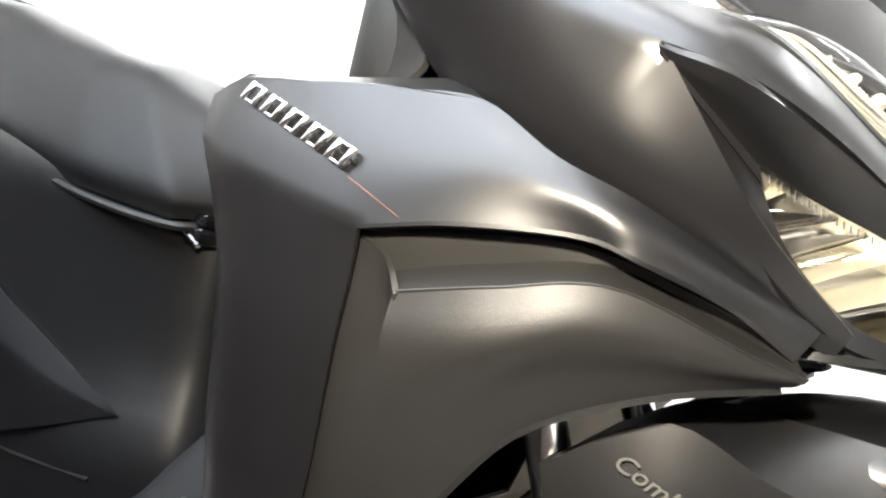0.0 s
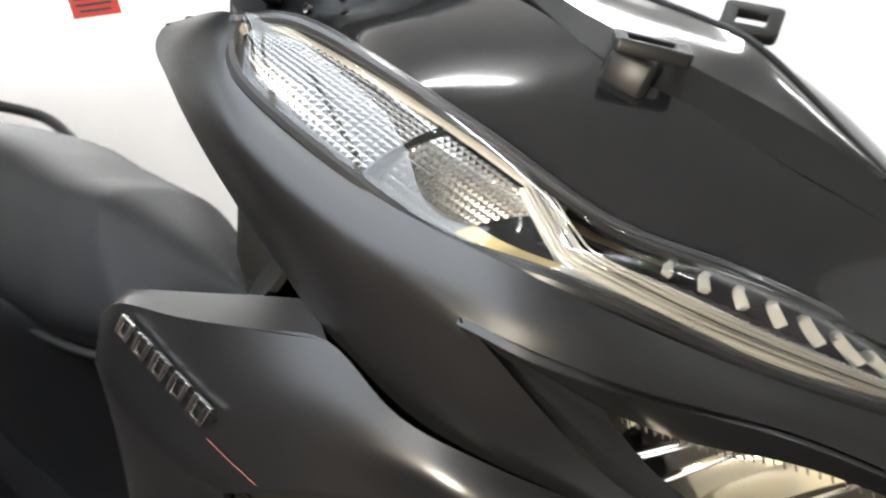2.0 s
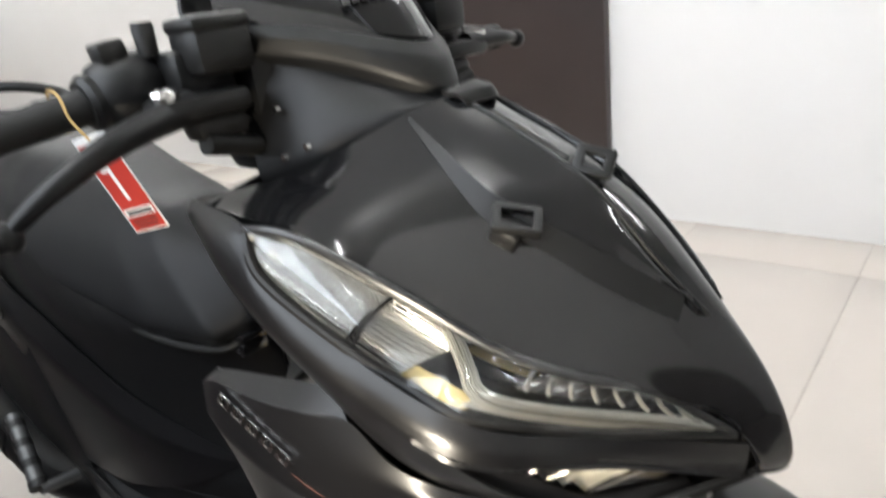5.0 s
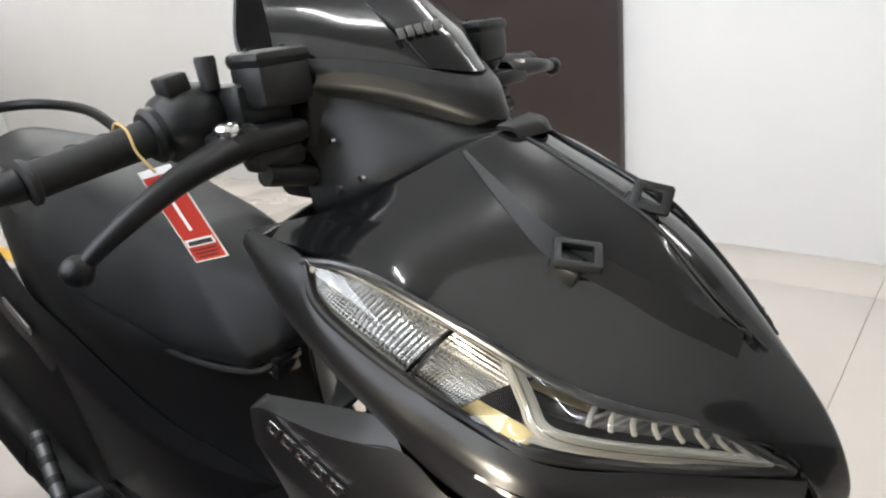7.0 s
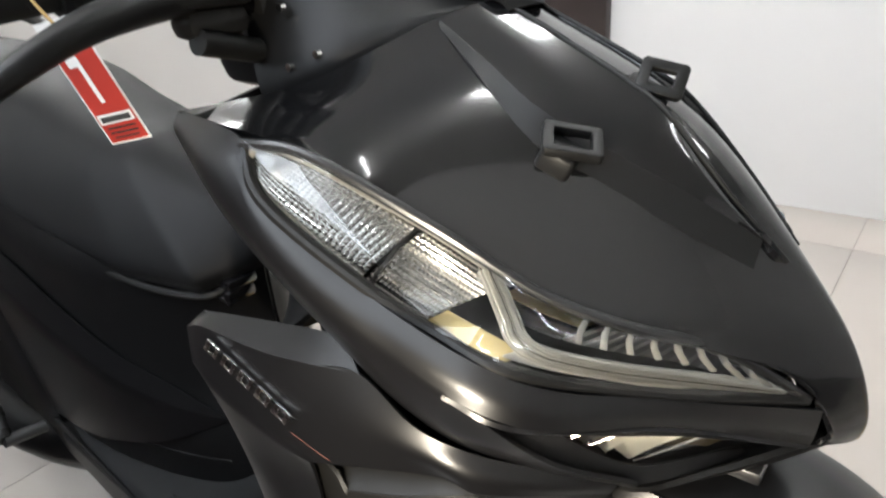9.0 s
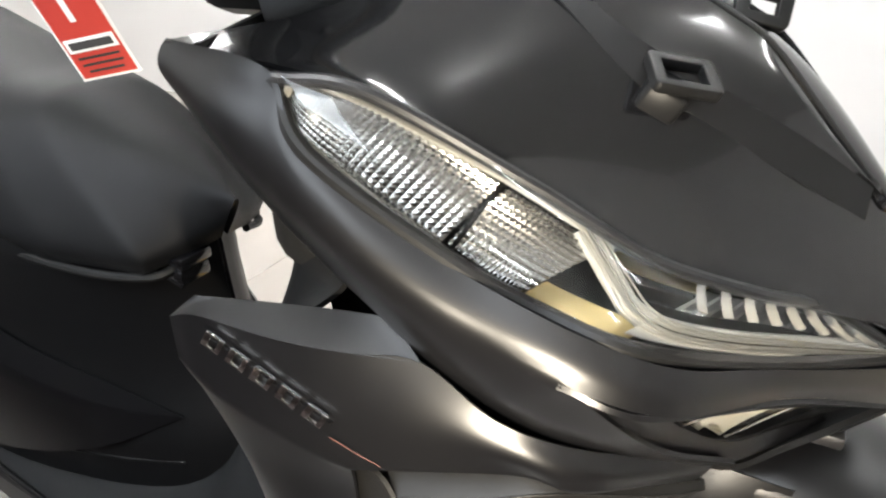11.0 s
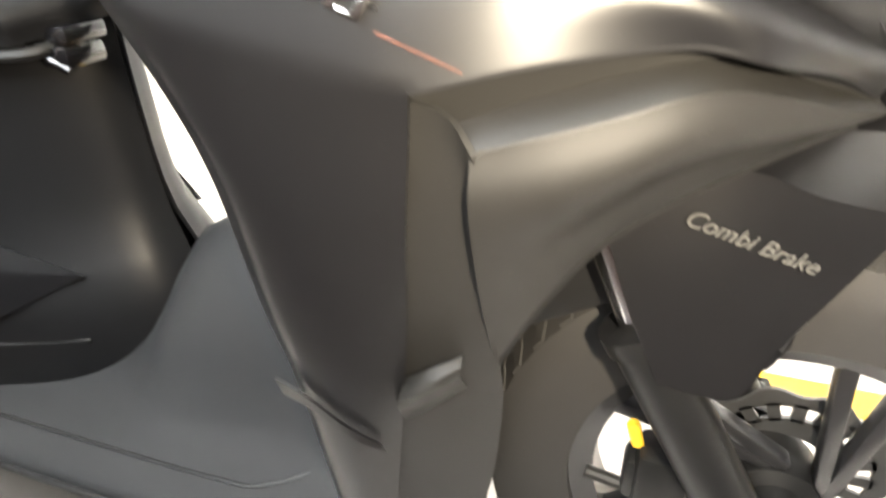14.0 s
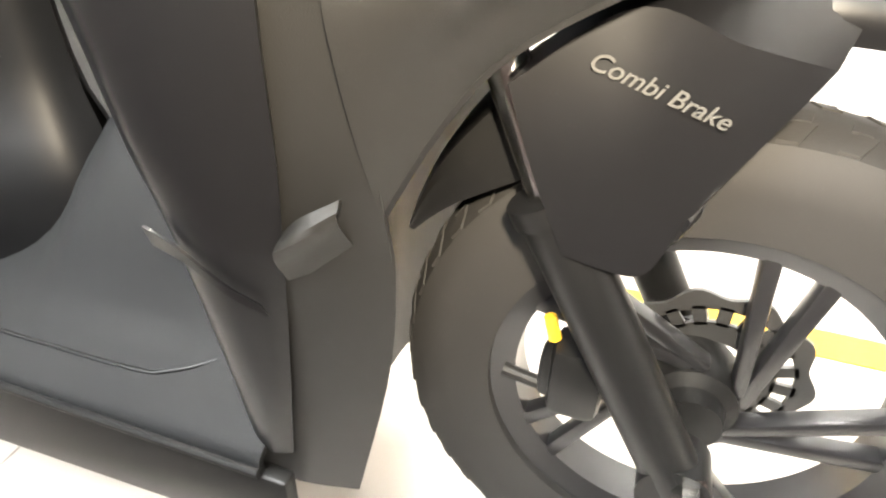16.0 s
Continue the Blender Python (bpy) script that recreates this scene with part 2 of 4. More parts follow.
def joined(*bms):
    out = bmesh.new()
    for b in bms:
        me = bpy.data.meshes.new("tmp")
        b.to_mesh(me)
        out.from_mesh(me)
        b.free()
        bpy.data.meshes.remove(me)
    return out


def moved(bm, m):
    bm.transform(m)
    return bm


def frame_at(origin, along, normal):
    """A matrix whose x runs along, and z along the normal."""
    x = V(along).normalized()
    z = V(normal)
    z = (z - x * z.dot(x)).normalized()
    y = z.cross(x)
    return Matrix(((x[0], y[0], z[0], origin[0]), (x[1], y[1], z[1], origin[1]), (x[2], y[2], z[2], origin[2]), (0, 0, 0, 1)))


def lettering(text, size, thick, m):
    cu = bpy.data.curves.new("letters", "FONT")
    cu.body, cu.size, cu.extrude, cu.align_x, cu.align_y = text, size, thick / 2, "CENTER", "CENTER"
    cu.shear, cu.offset = 0.25, size * 0.008
    tmp = new("letters", cu)
    me = bpy.data.meshes.new_from_object(tmp.evaluated_get(bpy.context.evaluated_depsgraph_get()))
    bm = bmesh.new()
    bm.from_mesh(me)
    bpy.data.objects.remove(tmp)
    bpy.data.meshes.remove(me)
    bm.transform(m)
    return bm


# ---- the room ----
room = dict(x0=-9.6, x1=3.6, y0=-1.05, y1=2.05, z1=3.0)
part("floor", box((room["x0"], room["y0"], -0.1), (room["x1"], room["y1"], -0.004), 0), GROUT)
tagged(bpy.data.objects["floor"], "beige ceramic tiled showroom floor with dark joints", "floor", kind="structure")


def wall(name, lo, hi):
    tagged(part(name, box(lo, hi, 0), WALL), "plain white painted showroom wall", "wall", kind="structure")


wall("wall_north", (room["x0"] - 0.12, room["y1"], -0.1), (room["x1"] + 0.12, room["y1"] + 0.12, room["z1"]))
# the wall behind the camera has a wide window, open to daylight
WX0, WX1, WZ0, WZ1 = -1.4, 0.1, 1.05, 2.4
wall("wall_south", (room["x0"] - 0.12, room["y0"] - 0.12, WZ1), (room["x1"] + 0.12, room["y0"], room["z1"]))
wall("wall_south_pier_1", (room["x0"] - 0.12, room["y0"] - 0.12, 1.0), (WX0, room["y0"], WZ1))
wall("wall_south_pier_2", (WX1, room["y0"] - 0.12, 1.0), (room["x1"] + 0.12, room["y0"], WZ1))
# out of view; its dark colour is there to keep the scooter's near side dim
tagged(part("wall_south_base", box((room["x0"] - 0.12, room["y0"] - 0.12, -0.1), (room["x1"] + 0.12, room["y0"], 1.0), 0), BROWN), "unseen lower wall below a window, made dark brown to hold back fill light", "wall", kind="structure")
window = tagged(part("window_1", box((WX0, room["y0"] - 0.12, 1.0), (WX1, room["y0"] + 0.03, WZ0), 0.003), WALL), "white window with narrow upright bars", "window", kind="structure")
for k in range(3):
    part("mullion", box((WX0 + 0.375 * (k + 1) - 0.02, room["y0"] + 0.012, WZ0), (WX0 + 0.375 * (k + 1) + 0.02, room["y0"] + 0.03, WZ1), 0.003), WALL, window)
wall("wall_west", (room["x0"] - 0.12, room["y0"], -0.1), (room["x0"], room["y1"], room["z1"]))
wall("wall_east", (room["x1"], room["y0"], -0.1), (room["x1"] + 0.12, room["y1"], room["z1"]))
tagged(part("ceiling", box((room["x0"] - 0.12, room["y0"] - 0.12, room["z1"]), (room["x1"] + 0.12, room["y1"] + 0.12, room["z1"] + 0.1), 0), CEILING), "plain off-white ceiling", "ceiling", kind="structure")
tagged(part("pillar", box((-2.22, 2.0, 0), (-1.065, room["y1"] - 0.003, room["z1"] - 0.004), 0.004), BROWN), "dark brown panelled pillar against the white wall", "pillar", kind="structure")
tagged(part("floor_stripe", box((room["x0"] + 0.1, 0.385, 0.0005), (room["x1"] - 0.1, 0.45, 0.002), 0), YELLOW), "yellow line painted on the tiled floor", "floor stripe", kind="structure")
# added dark strip, out of view; stops the near floor lighting the scooter's side
tagged(part("floor_shade_strip", box((room["x0"], room["y0"], 0.0005), (room["x1"], -0.36, 0.003), 0), BROWN), "unseen dark brown strip added over the near floor to cut its bounced light", "floor border", kind="structure")


def ceiling_lamp(at, length):
    t = thing("ceiling_lamp", "white fluorescent batten lamp on the ceiling", "ceiling lamp", at, "ceiling lamps")
    x, y, z = at
    part("housing", box((x - length / 2 - 0.04, y - 0.05, z + 0.03), (x + length / 2 + 0.04, y + 0.05, z + 0.07), 0.006), WHITE, t)
    part("lamp_tube", tube([(x - length / 2, y, z), (x + length / 2, y, z)], 0.02, 12), TUBE, t)
    return t


for lx, ly, long in ((-1.5, -0.75, 0.5), (-0.5, -0.75, 0.5), (0.1, -0.15, 0.5), (-8.0, 1.2, 1.8), (-5.9, 1.2, 1.8), (-3.8, 1.2, 1.6), (-2.0, 1.2, 1.2), (-0.2, 1.2, 1.2), (1.6, 1.2, 1.2)):
    ceiling_lamp((lx, ly, 2.92), long)

# ---- the scooter ----
scooter = thing("scooter", "matte black automatic scooter with slanting twin headlights on a tiled floor", "scooter")


def both(name, rows, mat, parent, label="", **kw):
    a = part(name, skin(rows, **kw), mat, parent, label)
    b = part(name, skin(flipped(rows), **kw), mat, parent, label)
    return a, b


def mirrored(rows):
    """Rows that end on the middle line, carried on to the other side."""
    return [r + [(x, -y, z) for x, y, z in r[-2::-1]] for r in rows]


# front cowl between the lamps
COWL = [
    [(-0.342, -0.183, 0.84), (-0.276, -0.12, 0.852), (-0.211, -0.05, 0.886), (-0.180, 0, 0.896)],
    [(-0.222, -0.176, 0.824), (-0.19, -0.118, 0.842), (-0.148, -0.05, 0.863), (-0.128, 0, 0.870)],
    [(-0.146, -0.145, 0.777), (-0.101, -0.08, 0.806), (-0.070, -0.04, 0.823), (-0.055, 0, 0.832)],
    [(-0.088, -0.12, 0.738), (-0.05, -0.07, 0.765), (-0.020, -0.03, 0.778), (-0.009, 0, 0.784)],
    [(-0.03, -0.09, 0.712), (0.000, -0.05, 0.726), (0.020, -0.02, 0.732), (0.027, 0, 0.738)],
    [(0.034, -0.036, 0.676), (0.046, -0.022, 0.682), (0.058, -0.01, 0.686), (0.064, 0, 0.690)],
    [(0.062, -0.022, 0.636), (0.070, -0.014, 0.636), (0.076, -0.006, 0.636), (0.080, 0, 0.638)],
    [(0.056, -0.024, 0.622), (0.066, -0.014, 0.621), (0.072, -0.006, 0.620), (0.076, 0, 0.622)],
]
part("front_cowl", skin(mirrored(COWL), 61, 48, 0.003, inward=(-0.3, 0, 0.6), ease=40), COWL_PAINT, scooter, "satin black front cowl between the headlights")
INNER = [(-0.1857, -0.0186, 0.8942), (-0.1581, -0.0181, 0.8817), (-0.1285, -0.0196, 0.8669), (-0.0846, -0.0222, 0.8436), (-0.0568, -0.0232, 0.8248), (-0.0153, -0.0234, 0.7786), (0.0186, -0.0151, 0.7393)]
RIDGE = [(-0.2077, -0.0515, 0.8845), (-0.1658, -0.0647, 0.865), (-0.1162, -0.071, 0.834), (-0.0636, -0.0565, 0.804), (-0.0342, -0.0435, 0.7855), (-0.0122, -0.0325, 0.7695), (0.006, -0.0215, 0.7545)]
OUTER = [(-0.2076, -0.0541, 0.8812), (-0.1659, -0.0727, 0.8575), (-0.1185, -0.0828, 0.819), (-0.0844, -0.0731, 0.7971), (-0.0347, -0.0547, 0.7659), (-0.0148, -0.0443, 0.7532), (0.0055, -0.0320, 0.7392)]
SPINE = [tuple(V(a).lerp(V(b), 0.5) + V((0.0012, -0.001, 0.0012))) for a, b in zip(INNER, RIDGE)]
for s in (-1, 1):
    turn = (lambda r: [(x, -y, z) for x, y, z in r]) if s > 0 else (lambda r: r)
    insert = part("cowl_insert", skin([turn(INNER), turn(SPINE), turn(RIDGE)], 30, 8, 0.004, inward=(-0.3, 0, 0.6)), COWL_PAINT, scooter, "raised pointed insert running down the cowl")
    part("edge_strip", skin([turn(RIDGE), turn(OUTER)], 30, 6, 0.003, inward=(-0.3, 0, 0.6)), BODY, insert, "plain black edge strip")
    part("insert_groove", tube(turn([(x + 0.001, y + 0.0015, z + 0.0005) for x, y, z in INNER]), 0.0016, 8, 30), DARK, insert)
part("top_lip", skin(mirrored([[(-0.192, -0.026, 0.899), (-0.178, 0, 0.905)], [(-0.178, -0.024, 0.897), (-0.163, 0, 0.9)], [(-0.17, -0.022, 0.888), (-0.158, 0, 0.89)]]), 14, 8, 0.004, inward=(-0.3, 0, 0.8)), DARK, scooter)

# slanting headlights
LAMP_TOP = [(-0.258, -0.191, 0.829), (-0.215, -0.177, 0.823), (-0.142, -0.146, 0.777), (-0.086, -0.122, 0.738), (-0.037, -0.1, 0.719), (0.002, -0.058, 0.695), (0.047, -0.029, 0.658)]
LAMP_LOW = [(-0.258, -0.191, 0.829), (-0.235, -0.2, 0.797), (-0.166, -0.188, 0.751), (-0.124, -0.177, 0.728), (-0.075, -0.171, 0.716), (-0.02, -0.105, 0.683), (0.047, -0.029, 0.658)]
LAMP_IN = V((-0.62, 0.62, -0.48))


def in_lamp(u, v, d):
    """A place inside the lamp: u along it from rear to front, v from top to bottom, d behind the lens."""
    k = min(int(u * 60), 59)
    f = u * 60 - k
    t = TOP61[k].lerp(TOP61[k + 1], f)
    b = LOW61[k].lerp(LOW61[k + 1], f)
    bulge = V((0.004, -0.004, 0.005)) * 4 * v * (1 - v)
    return t.lerp(b, v) + bulge + LAMP_IN * d


TOP61, LOW61 = curve(LAMP_TOP, 61), curve(LAMP_LOW, 61)


def lamp_sheet(u0, u1, v0, v1, d, nu, nv, bump=0.0, ridge=0):
    """A reflector sheet inside the lamp, with pyramid facets or ridges across it."""
    bm = bmesh.new()
    g = []
    for i in range(nu + 1):
        col = []
        for j in range(nv + 1):
            k = 0 if ridge == 0 else i % 2 if ridge == 1 else j % 2
            col.append(bm.verts.new(in_lamp(u0 + (u1 - u0) * i / nu, v0 + (v1 - v0) * j / nv, d + bump * k)))
        g.append(col)
    for i in range(nu):
        for j in range(nv):
            q = [g[i][j], g[i + 1][j], g[i + 1][j + 1], g[i][j + 1]]
            if ridge == 0 and bump:
                mid = bm.verts.new(in_lamp(u0 + (u1 - u0) * (i + 0.5) / nu, v0 + (v1 - v0) * (j + 0.5) / nv, d - bump))
                for k in range(4):
                    bm.faces.new([q[k], q[(k + 1) % 4], mid])
            else:
                bm.faces.new(q)
    return bm


def lamp_bar(path, width, d, thick, n=40):
    """A solid ribbed bar along places (u, v) inside the lamp."""
    P = curve([in_lamp(u, v, d) for u, v in path], n)
    bm = bmesh.new()
    rings = []
    for i, p in enumerate(P):
        t = (P[min(i + 1, n - 1)] - P[max(i - 1, 0)]).normalized()
        out = -LAMP_IN.normalized()
        side = t.cross(out).normalized()
        prof = [(-0.5, 0)] + [(-0.46 + 0.92 * q / 12, 0.55 + 0.45 * (q % 2) * (1 - abs(q - 6) / 9)) for q in range(13)] + [(0.5, 0)]
        rings.append([bm.verts.new(p + side * width * a + out * thick * h) for a, h in prof])
    for a, b in zip(rings, rings[1:]):
        for k in range(len(a)):
            bm.faces.new([a[k], a[(k + 1) % len(a)], b[(k + 1) % len(a)], b[k]])
    bm.faces.new(rings[0])
    bm.faces.new(rings[-1][::-1])
    return bm


def headlight(s):
    """One slanting lamp; s is -1 on the side of the badge seen here, 1 on the other."""
    m = Matrix.Diagonal((1, -s, 1, 1))
    bowl = joined(lamp_sheet(0.0, 1.0, 0.0, 1.0, 0.045, 40, 8))
    for v in (0.0, 1.0):
        wall_bm = bmesh.new()
        a = [wall_bm.verts.new(in_lamp(k / 40, v, 0.002)) for k in range(41)]
        b = [wall_bm.verts.new(in_lamp(k / 40, v, 0.045)) for k in range(41)]
        for k in range(40):
            wall_bm.faces.new([a[k], a[k + 1], b[k + 1], b[k]])
        bowl = joined(bowl, wall_bm)
    body = part("headlight", moved(bowl, m), DARK, scooter, "slanting headlight with clear lens, indicator and light guide")
    lens = part("lens", moved(lamp_sheet(0.0, 1.0, 0.0, 1.0, 0.0, 48, 10), m), LENS, body, "clear plastic lens")
    part("bezel", moved(tube([p + LAMP_IN * 0.004 for p in LOW61], 0.0046, 10), m), DARK, body, "black bezel")
    part("bezel", moved(tube([p + LAMP_IN * 0.002 for p in TOP61], 0.0038, 10), m), SATIN, body, "satin black upper bezel")
    part("indicator_reflector", moved(lamp_sheet(0.05, 0.315, 0.1, 0.95, 0.012, 34, 14, 0.0014), m), MIRROR, body, "chrome faceted indicator reflector", False)
    part("indicator_reflector", moved(lamp_sheet(0.32, 0.46, 0.08, 0.97, 0.014, 18, 13, 0.0014), m), MIRROR, body, "chrome faceted indicator reflector", False)
    part("divider", moved(lamp_bar([(0.312, 0.08), (0.32, 0.5), (0.33, 0.96)], 0.0025, 0.012, 0.002, 12), m), DARK, body, "dark divider")
    part("frame_rib", moved(lamp_bar([(0.05, 0.5), (0.1, 0.95), (0.3, 0.97), (0.5, 0.97), (0.62, 0.98)], 0.004, 0.01, 0.003, 36), m), GUIDE, body)
    part("frame_rib", moved(lamp_bar([(0.05, 0.25), (0.12, 0.06), (0.3, 0.05), (0.46, 0.06)], 0.004, 0.01, 0.003, 30), m), GUIDE, body)
    path = [(0.415, 0.05), (0.47, 0.26), (0.53, 0.47), (0.59, 0.64), (0.66, 0.73), (0.76, 0.75), (0.88, 0.72), (0.975, 0.62)]
    part("light_guide", moved(lamp_bar(path, 0.0125, 0.012, 0.005, 60), m), GUIDE, body, "milky ribbed light guide")
    for k in range(5):
        o = (k - 2) * 0.034
        line = [(u + 0.12 * o * max(0, 0.7 - u) / 0.3, v - o * (0.5 + u)) for u, v in path[:-1]] + [(0.965, 0.62 - o)]
        part("guide_line", moved(lamp_bar(line, 0.0008, 0.0055, 0.0008, 60), m), REFLECT if k == 2 else GUIDE, body, "bright line of the light guide")
    for k in range(70):
        u = 0.62 + 0.34 * k / 69
        v = 0.74 - 0.1 * max(0, (u - 0.76) / 0.2)
        part("guide_tooth", moved(tube([in_lamp(u, v - 0.13, 0.0068), in_lamp(u, v + 0.13, 0.0068)], 0.0006, 5), m), GUIDE, body)
    part("inner_panel", moved(lamp_sheet(0.5, 0.64, 0.06, 0.46, 0.022, 10, 6, 0.0), m), GLOSS, body, "gloss black inner panel")
    part("bronze_panel", moved(lamp_sheet(0.47, 0.62, 0.05, 0.22, 0.012, 10, 4, 0.0), m), GOLD, body, "dull gold inner panel")
    part("lower_reflector", moved(lamp_sheet(0.46, 0.64, 0.72, 0.98, 0.012, 14, 5, 0.0), m), GOLD, body, "dull gold wedge below the light guide")
    part("upper_reflector", moved(lamp_sheet(0.6, 0.95, 0.08, 0.45, 0.026, 30, 6, 0.002, 1), m), STEEL, body, "dull ribbed reflector")
    for k in range(9):
        u = 0.6 + 0.041 * k
        part("blade", moved(lamp_bar([(u, 0.08), (u + 0.022, 0.24), (u + 0.056, 0.44)], 0.0032, 0.011, 0.006, 8), m), GUIDE, body, "slanting clear blade")
    return body


headlight(-1)
headlight(1)

# painted bands below and behind the lamps
CREASE = [(-0.352, -0.188, 0.826), (-0.295, -0.211, 0.8), (-0.225, -0.212, 0.758), (-0.15, -0.199, 0.718), (-0.068, -0.181, 0.69), (-0.01, -0.1, 0.66), (0.052, -0.024, 0.62)]
TIP = tuple(curve(CREASE, 61)[35])
BAND_TOP = [(-0.342, -0.181, 0.841), (-0.262, -0.19, 0.832), (-0.239, -0.2, 0.796), (-0.166, -0.189, 0.748), (-0.075, -0.173, 0.713), (-0.02, -0.107, 0.681), (0.055, -0.025, 0.65)]
BAND_MID = [tuple(V(a).lerp(V(b), 0.55) + V((0.0006, -0.0016, 0.0006))) for a, b in zip(BAND_TOP, CREASE)]
UNDER = [[(-0.338, -0.182, 0.806), (-0.27, -0.192, 0.75), (-0.205, -0.192, 0.71), (-0.15, -0.19, 0.68), (-0.11, -0.18, 0.66), (-0.07, -0.145, 0.628), (-0.03, -0.103, 0.603)],
         [(-0.31, -0.165, 0.785), (-0.255, -0.165, 0.715), (-0.2, -0.172, 0.672), (-0.15, -0.172, 0.65), (-0.11, -0.16, 0.632), (-0.075, -0.13, 0.612), (-0.034, -0.098, 0.596)]]


def cowl_side(s):
    """The band below the headlight, its rounded crease, and the undercut; behind the tip of the lamp's pocket one shell."""
    band = grid([BAND_TOP, BAND_MID, CREASE], 61, 10)
    edge = curve(CREASE, 61)[:36] + curve([TIP, (-0.066, -0.155, 0.645), (-0.028, -0.106, 0.608)], 26)[1:]
    rows = [curve(r, 61) for r in UNDER]
    under = [curve([edge[i], rows[0][i], rows[1][i]], 13) for i in range(61)]
    for i in range(36):
        col = band[i] + under[i][1:]
        for _ in range(int(28 * min(1, max(0, 33 - i) / 16))):
            col = [p if j < 3 or j > 16 else p * 0.5 + (col[j - 1] + col[j + 1]) * 0.25 for j, p in enumerate(col)]
        band[i], under[i] = col[:10], col[9:]
    turn = lambda g: [[V((p.x, p.y * -s, p.z)) for p in c] for c in g]
    return part("cowl_side", shell([turn(band), turn(under)], 0.003, (-0.2, 0, 0.7)), MATTE, scooter, "matte black side of the cowl below the headlight", angle=50)


cowl_side(-1)
cowl_side(1)
part("inner_cover", skin(mirrored([[(-0.318, -0.184, 0.84), (-0.335, -0.1, 0.848), (-0.345, 0, 0.85)], [(-0.31, -0.17, 0.78), (-0.34, -0.1, 0.79), (-0.35, 0, 0.79)], [(-0.25, -0.16, 0.715), (-0.33, -0.12, 0.7), (-0.35, 0, 0.69)], [(-0.3, -0.17, 0.66), (-0.36, -0.12, 0.62), (-0.37, 0, 0.6)]]), 25, 16, 0.004, inward=(-0.2, 0, 0.7)), DARK, scooter)
part("glove_pocket", box((-0.335, -0.148, 0.682), (-0.27, 0.12, 0.825), 0.022), PLASTIC, scooter, "rounded grey plastic pocket behind the cowl")
part("pocket_lid", box((-0.339, -0.12, 0.775), (-0.3, 0.09, 0.8), 0.006), DARK, scooter)

# lower lamps, set back in the cowl
FOG_TOP = [(-0.073, -0.149, 0.67), (-0.045, -0.126, 0.658), (-0.013, -0.09, 0.647), (0.034, -0.03, 0.62)]
FOG_LOW = [(-0.071, -0.144, 0.662), (-0.056, -0.122, 0.636), (-0.028, -0.09, 0.612), (0.012, -0.028, 0.604)]


def lower_lamp(s):
    side = (lambda rows: flipped(rows)) if s > 0 else (lambda rows: rows)
    back = V((-0.024, 0.02, -0.004))
    body = part("lower_lamp", skin(side([[tuple(V(p) + back) for p in FOG_TOP], [tuple(V(p) + back) for p in FOG_LOW]]), 20, 6, 0.003), DARK, scooter, "recessed lower lamp with ribbed chrome reflectors")
    part("lens", skin(side([FOG_TOP, [tuple((V(a) + V(b)) / 2 + V((0.003, -0.003, 0))) for a, b in zip(FOG_TOP, FOG_LOW)], FOG_LOW]), 20, 8, 0), LENS, body, "clear lens")
    top, low = curve(FOG_TOP, 41), curve(FOG_LOW, 41)
    on = lambda line, k: line[int(k)].lerp(line[min(int(k) + 1, 40)], k % 1)
    flip = Matrix.Diagonal((1, -s, 1, 1))
    for (a0, b0), (a1, b1), ribs, metal, label in (((2, 2), (8, 4), 0, WARM, "small chrome corner reflector"), ((8.6, 4.3), (14.9, 7.5), 0, GLOSS, "dark blank between the reflectors"), ((16, 8.7), (21, 13.7), 1, STEEL, "dull ribbed reflector cell"), ((21.4, 14.4), (26.9, 19), 1, WARM, "warm chrome ribbed reflector cell"), ((26.9, 19), (32.2, 24), 0, WARM, "warm chrome reflector cell"), ((33, 25), (39, 36), 0, BRONZE, "dull bronze end of the lamp")):
        bm = bmesh.new()
        g = []
        n = 40 if ribs else 8
        for i in range(9):
            t, l = on(top, a0 + (a1 - a0) * i / 8), on(low, b0 + (b1 - b0) * i / 8)
            deep = back * (0.65 - 0.45 * i / 8) + V((-0.004, 0.004, 0)) * (1 - (2 * i / 8 - 1) ** 2)
            g.append([bm.verts.new(t.lerp(l, j / n) + deep + V((-0.002, 0.0018, 0)) * (1 - (2 * j / n - 1) ** 2) + V((-0.0003, 0.0003, 0)) * (ribs * (j % 2))) for j in range(n + 1)])
        for i in range(8):
            for j in range(n):
                bm.faces.new([g[i][j], g[i + 1][j], g[i + 1][j + 1], g[i][j + 1]])
        part("reflector", moved(bm, flip), metal, body, label)
    for a, b in ((15.1, 7.8), (15.9, 8.6), (21.2, 14), (32.7, 24.6)):
        part("cell_rib", moved(tube([on(top, a) + back * 0.15, on(low, b) + back * 0.15], 0.0009, 8), flip), REFLECT, body, "thin chrome rib")
    part("lamp_roof", skin(side([[tuple(V(p) + V((-0.001, 0.001, 0.001))) for p in FOG_TOP], [tuple(V(p) + back) for p in FOG_TOP]]), 20, 3, 0.001), WARM, body, "warm chrome roof of the lamp")
    for k in range(26):
        p = on(top, 3 + 1.2 * k)
        part("roof_tooth", moved(tube([p + back * 0.05 + V((0, 0, -0.001)), p + back * 0.05 + V((0.0005, 0.0005, -0.0045))], 0.0004, 5), flip), REFLECT, body)
    part("lamp_surround", skin(side([[TIP, FOG_TOP[0]], [(TIP[0] - 0.001, TIP[1] + 0.002, TIP[2] - 0.004), FOG_LOW[0]]]), 8, 5, 0.002), MATTE, body, "matte surround at the lamp's corner")
    ledge = side([[(TIP[0] - 0.002, TIP[1] + 0.001, TIP[2] - 0.003), (-0.074, -0.155, 0.641), (-0.034, -0.105, 0.604), (0.02, -0.03, 0.597)], FOG_LOW])
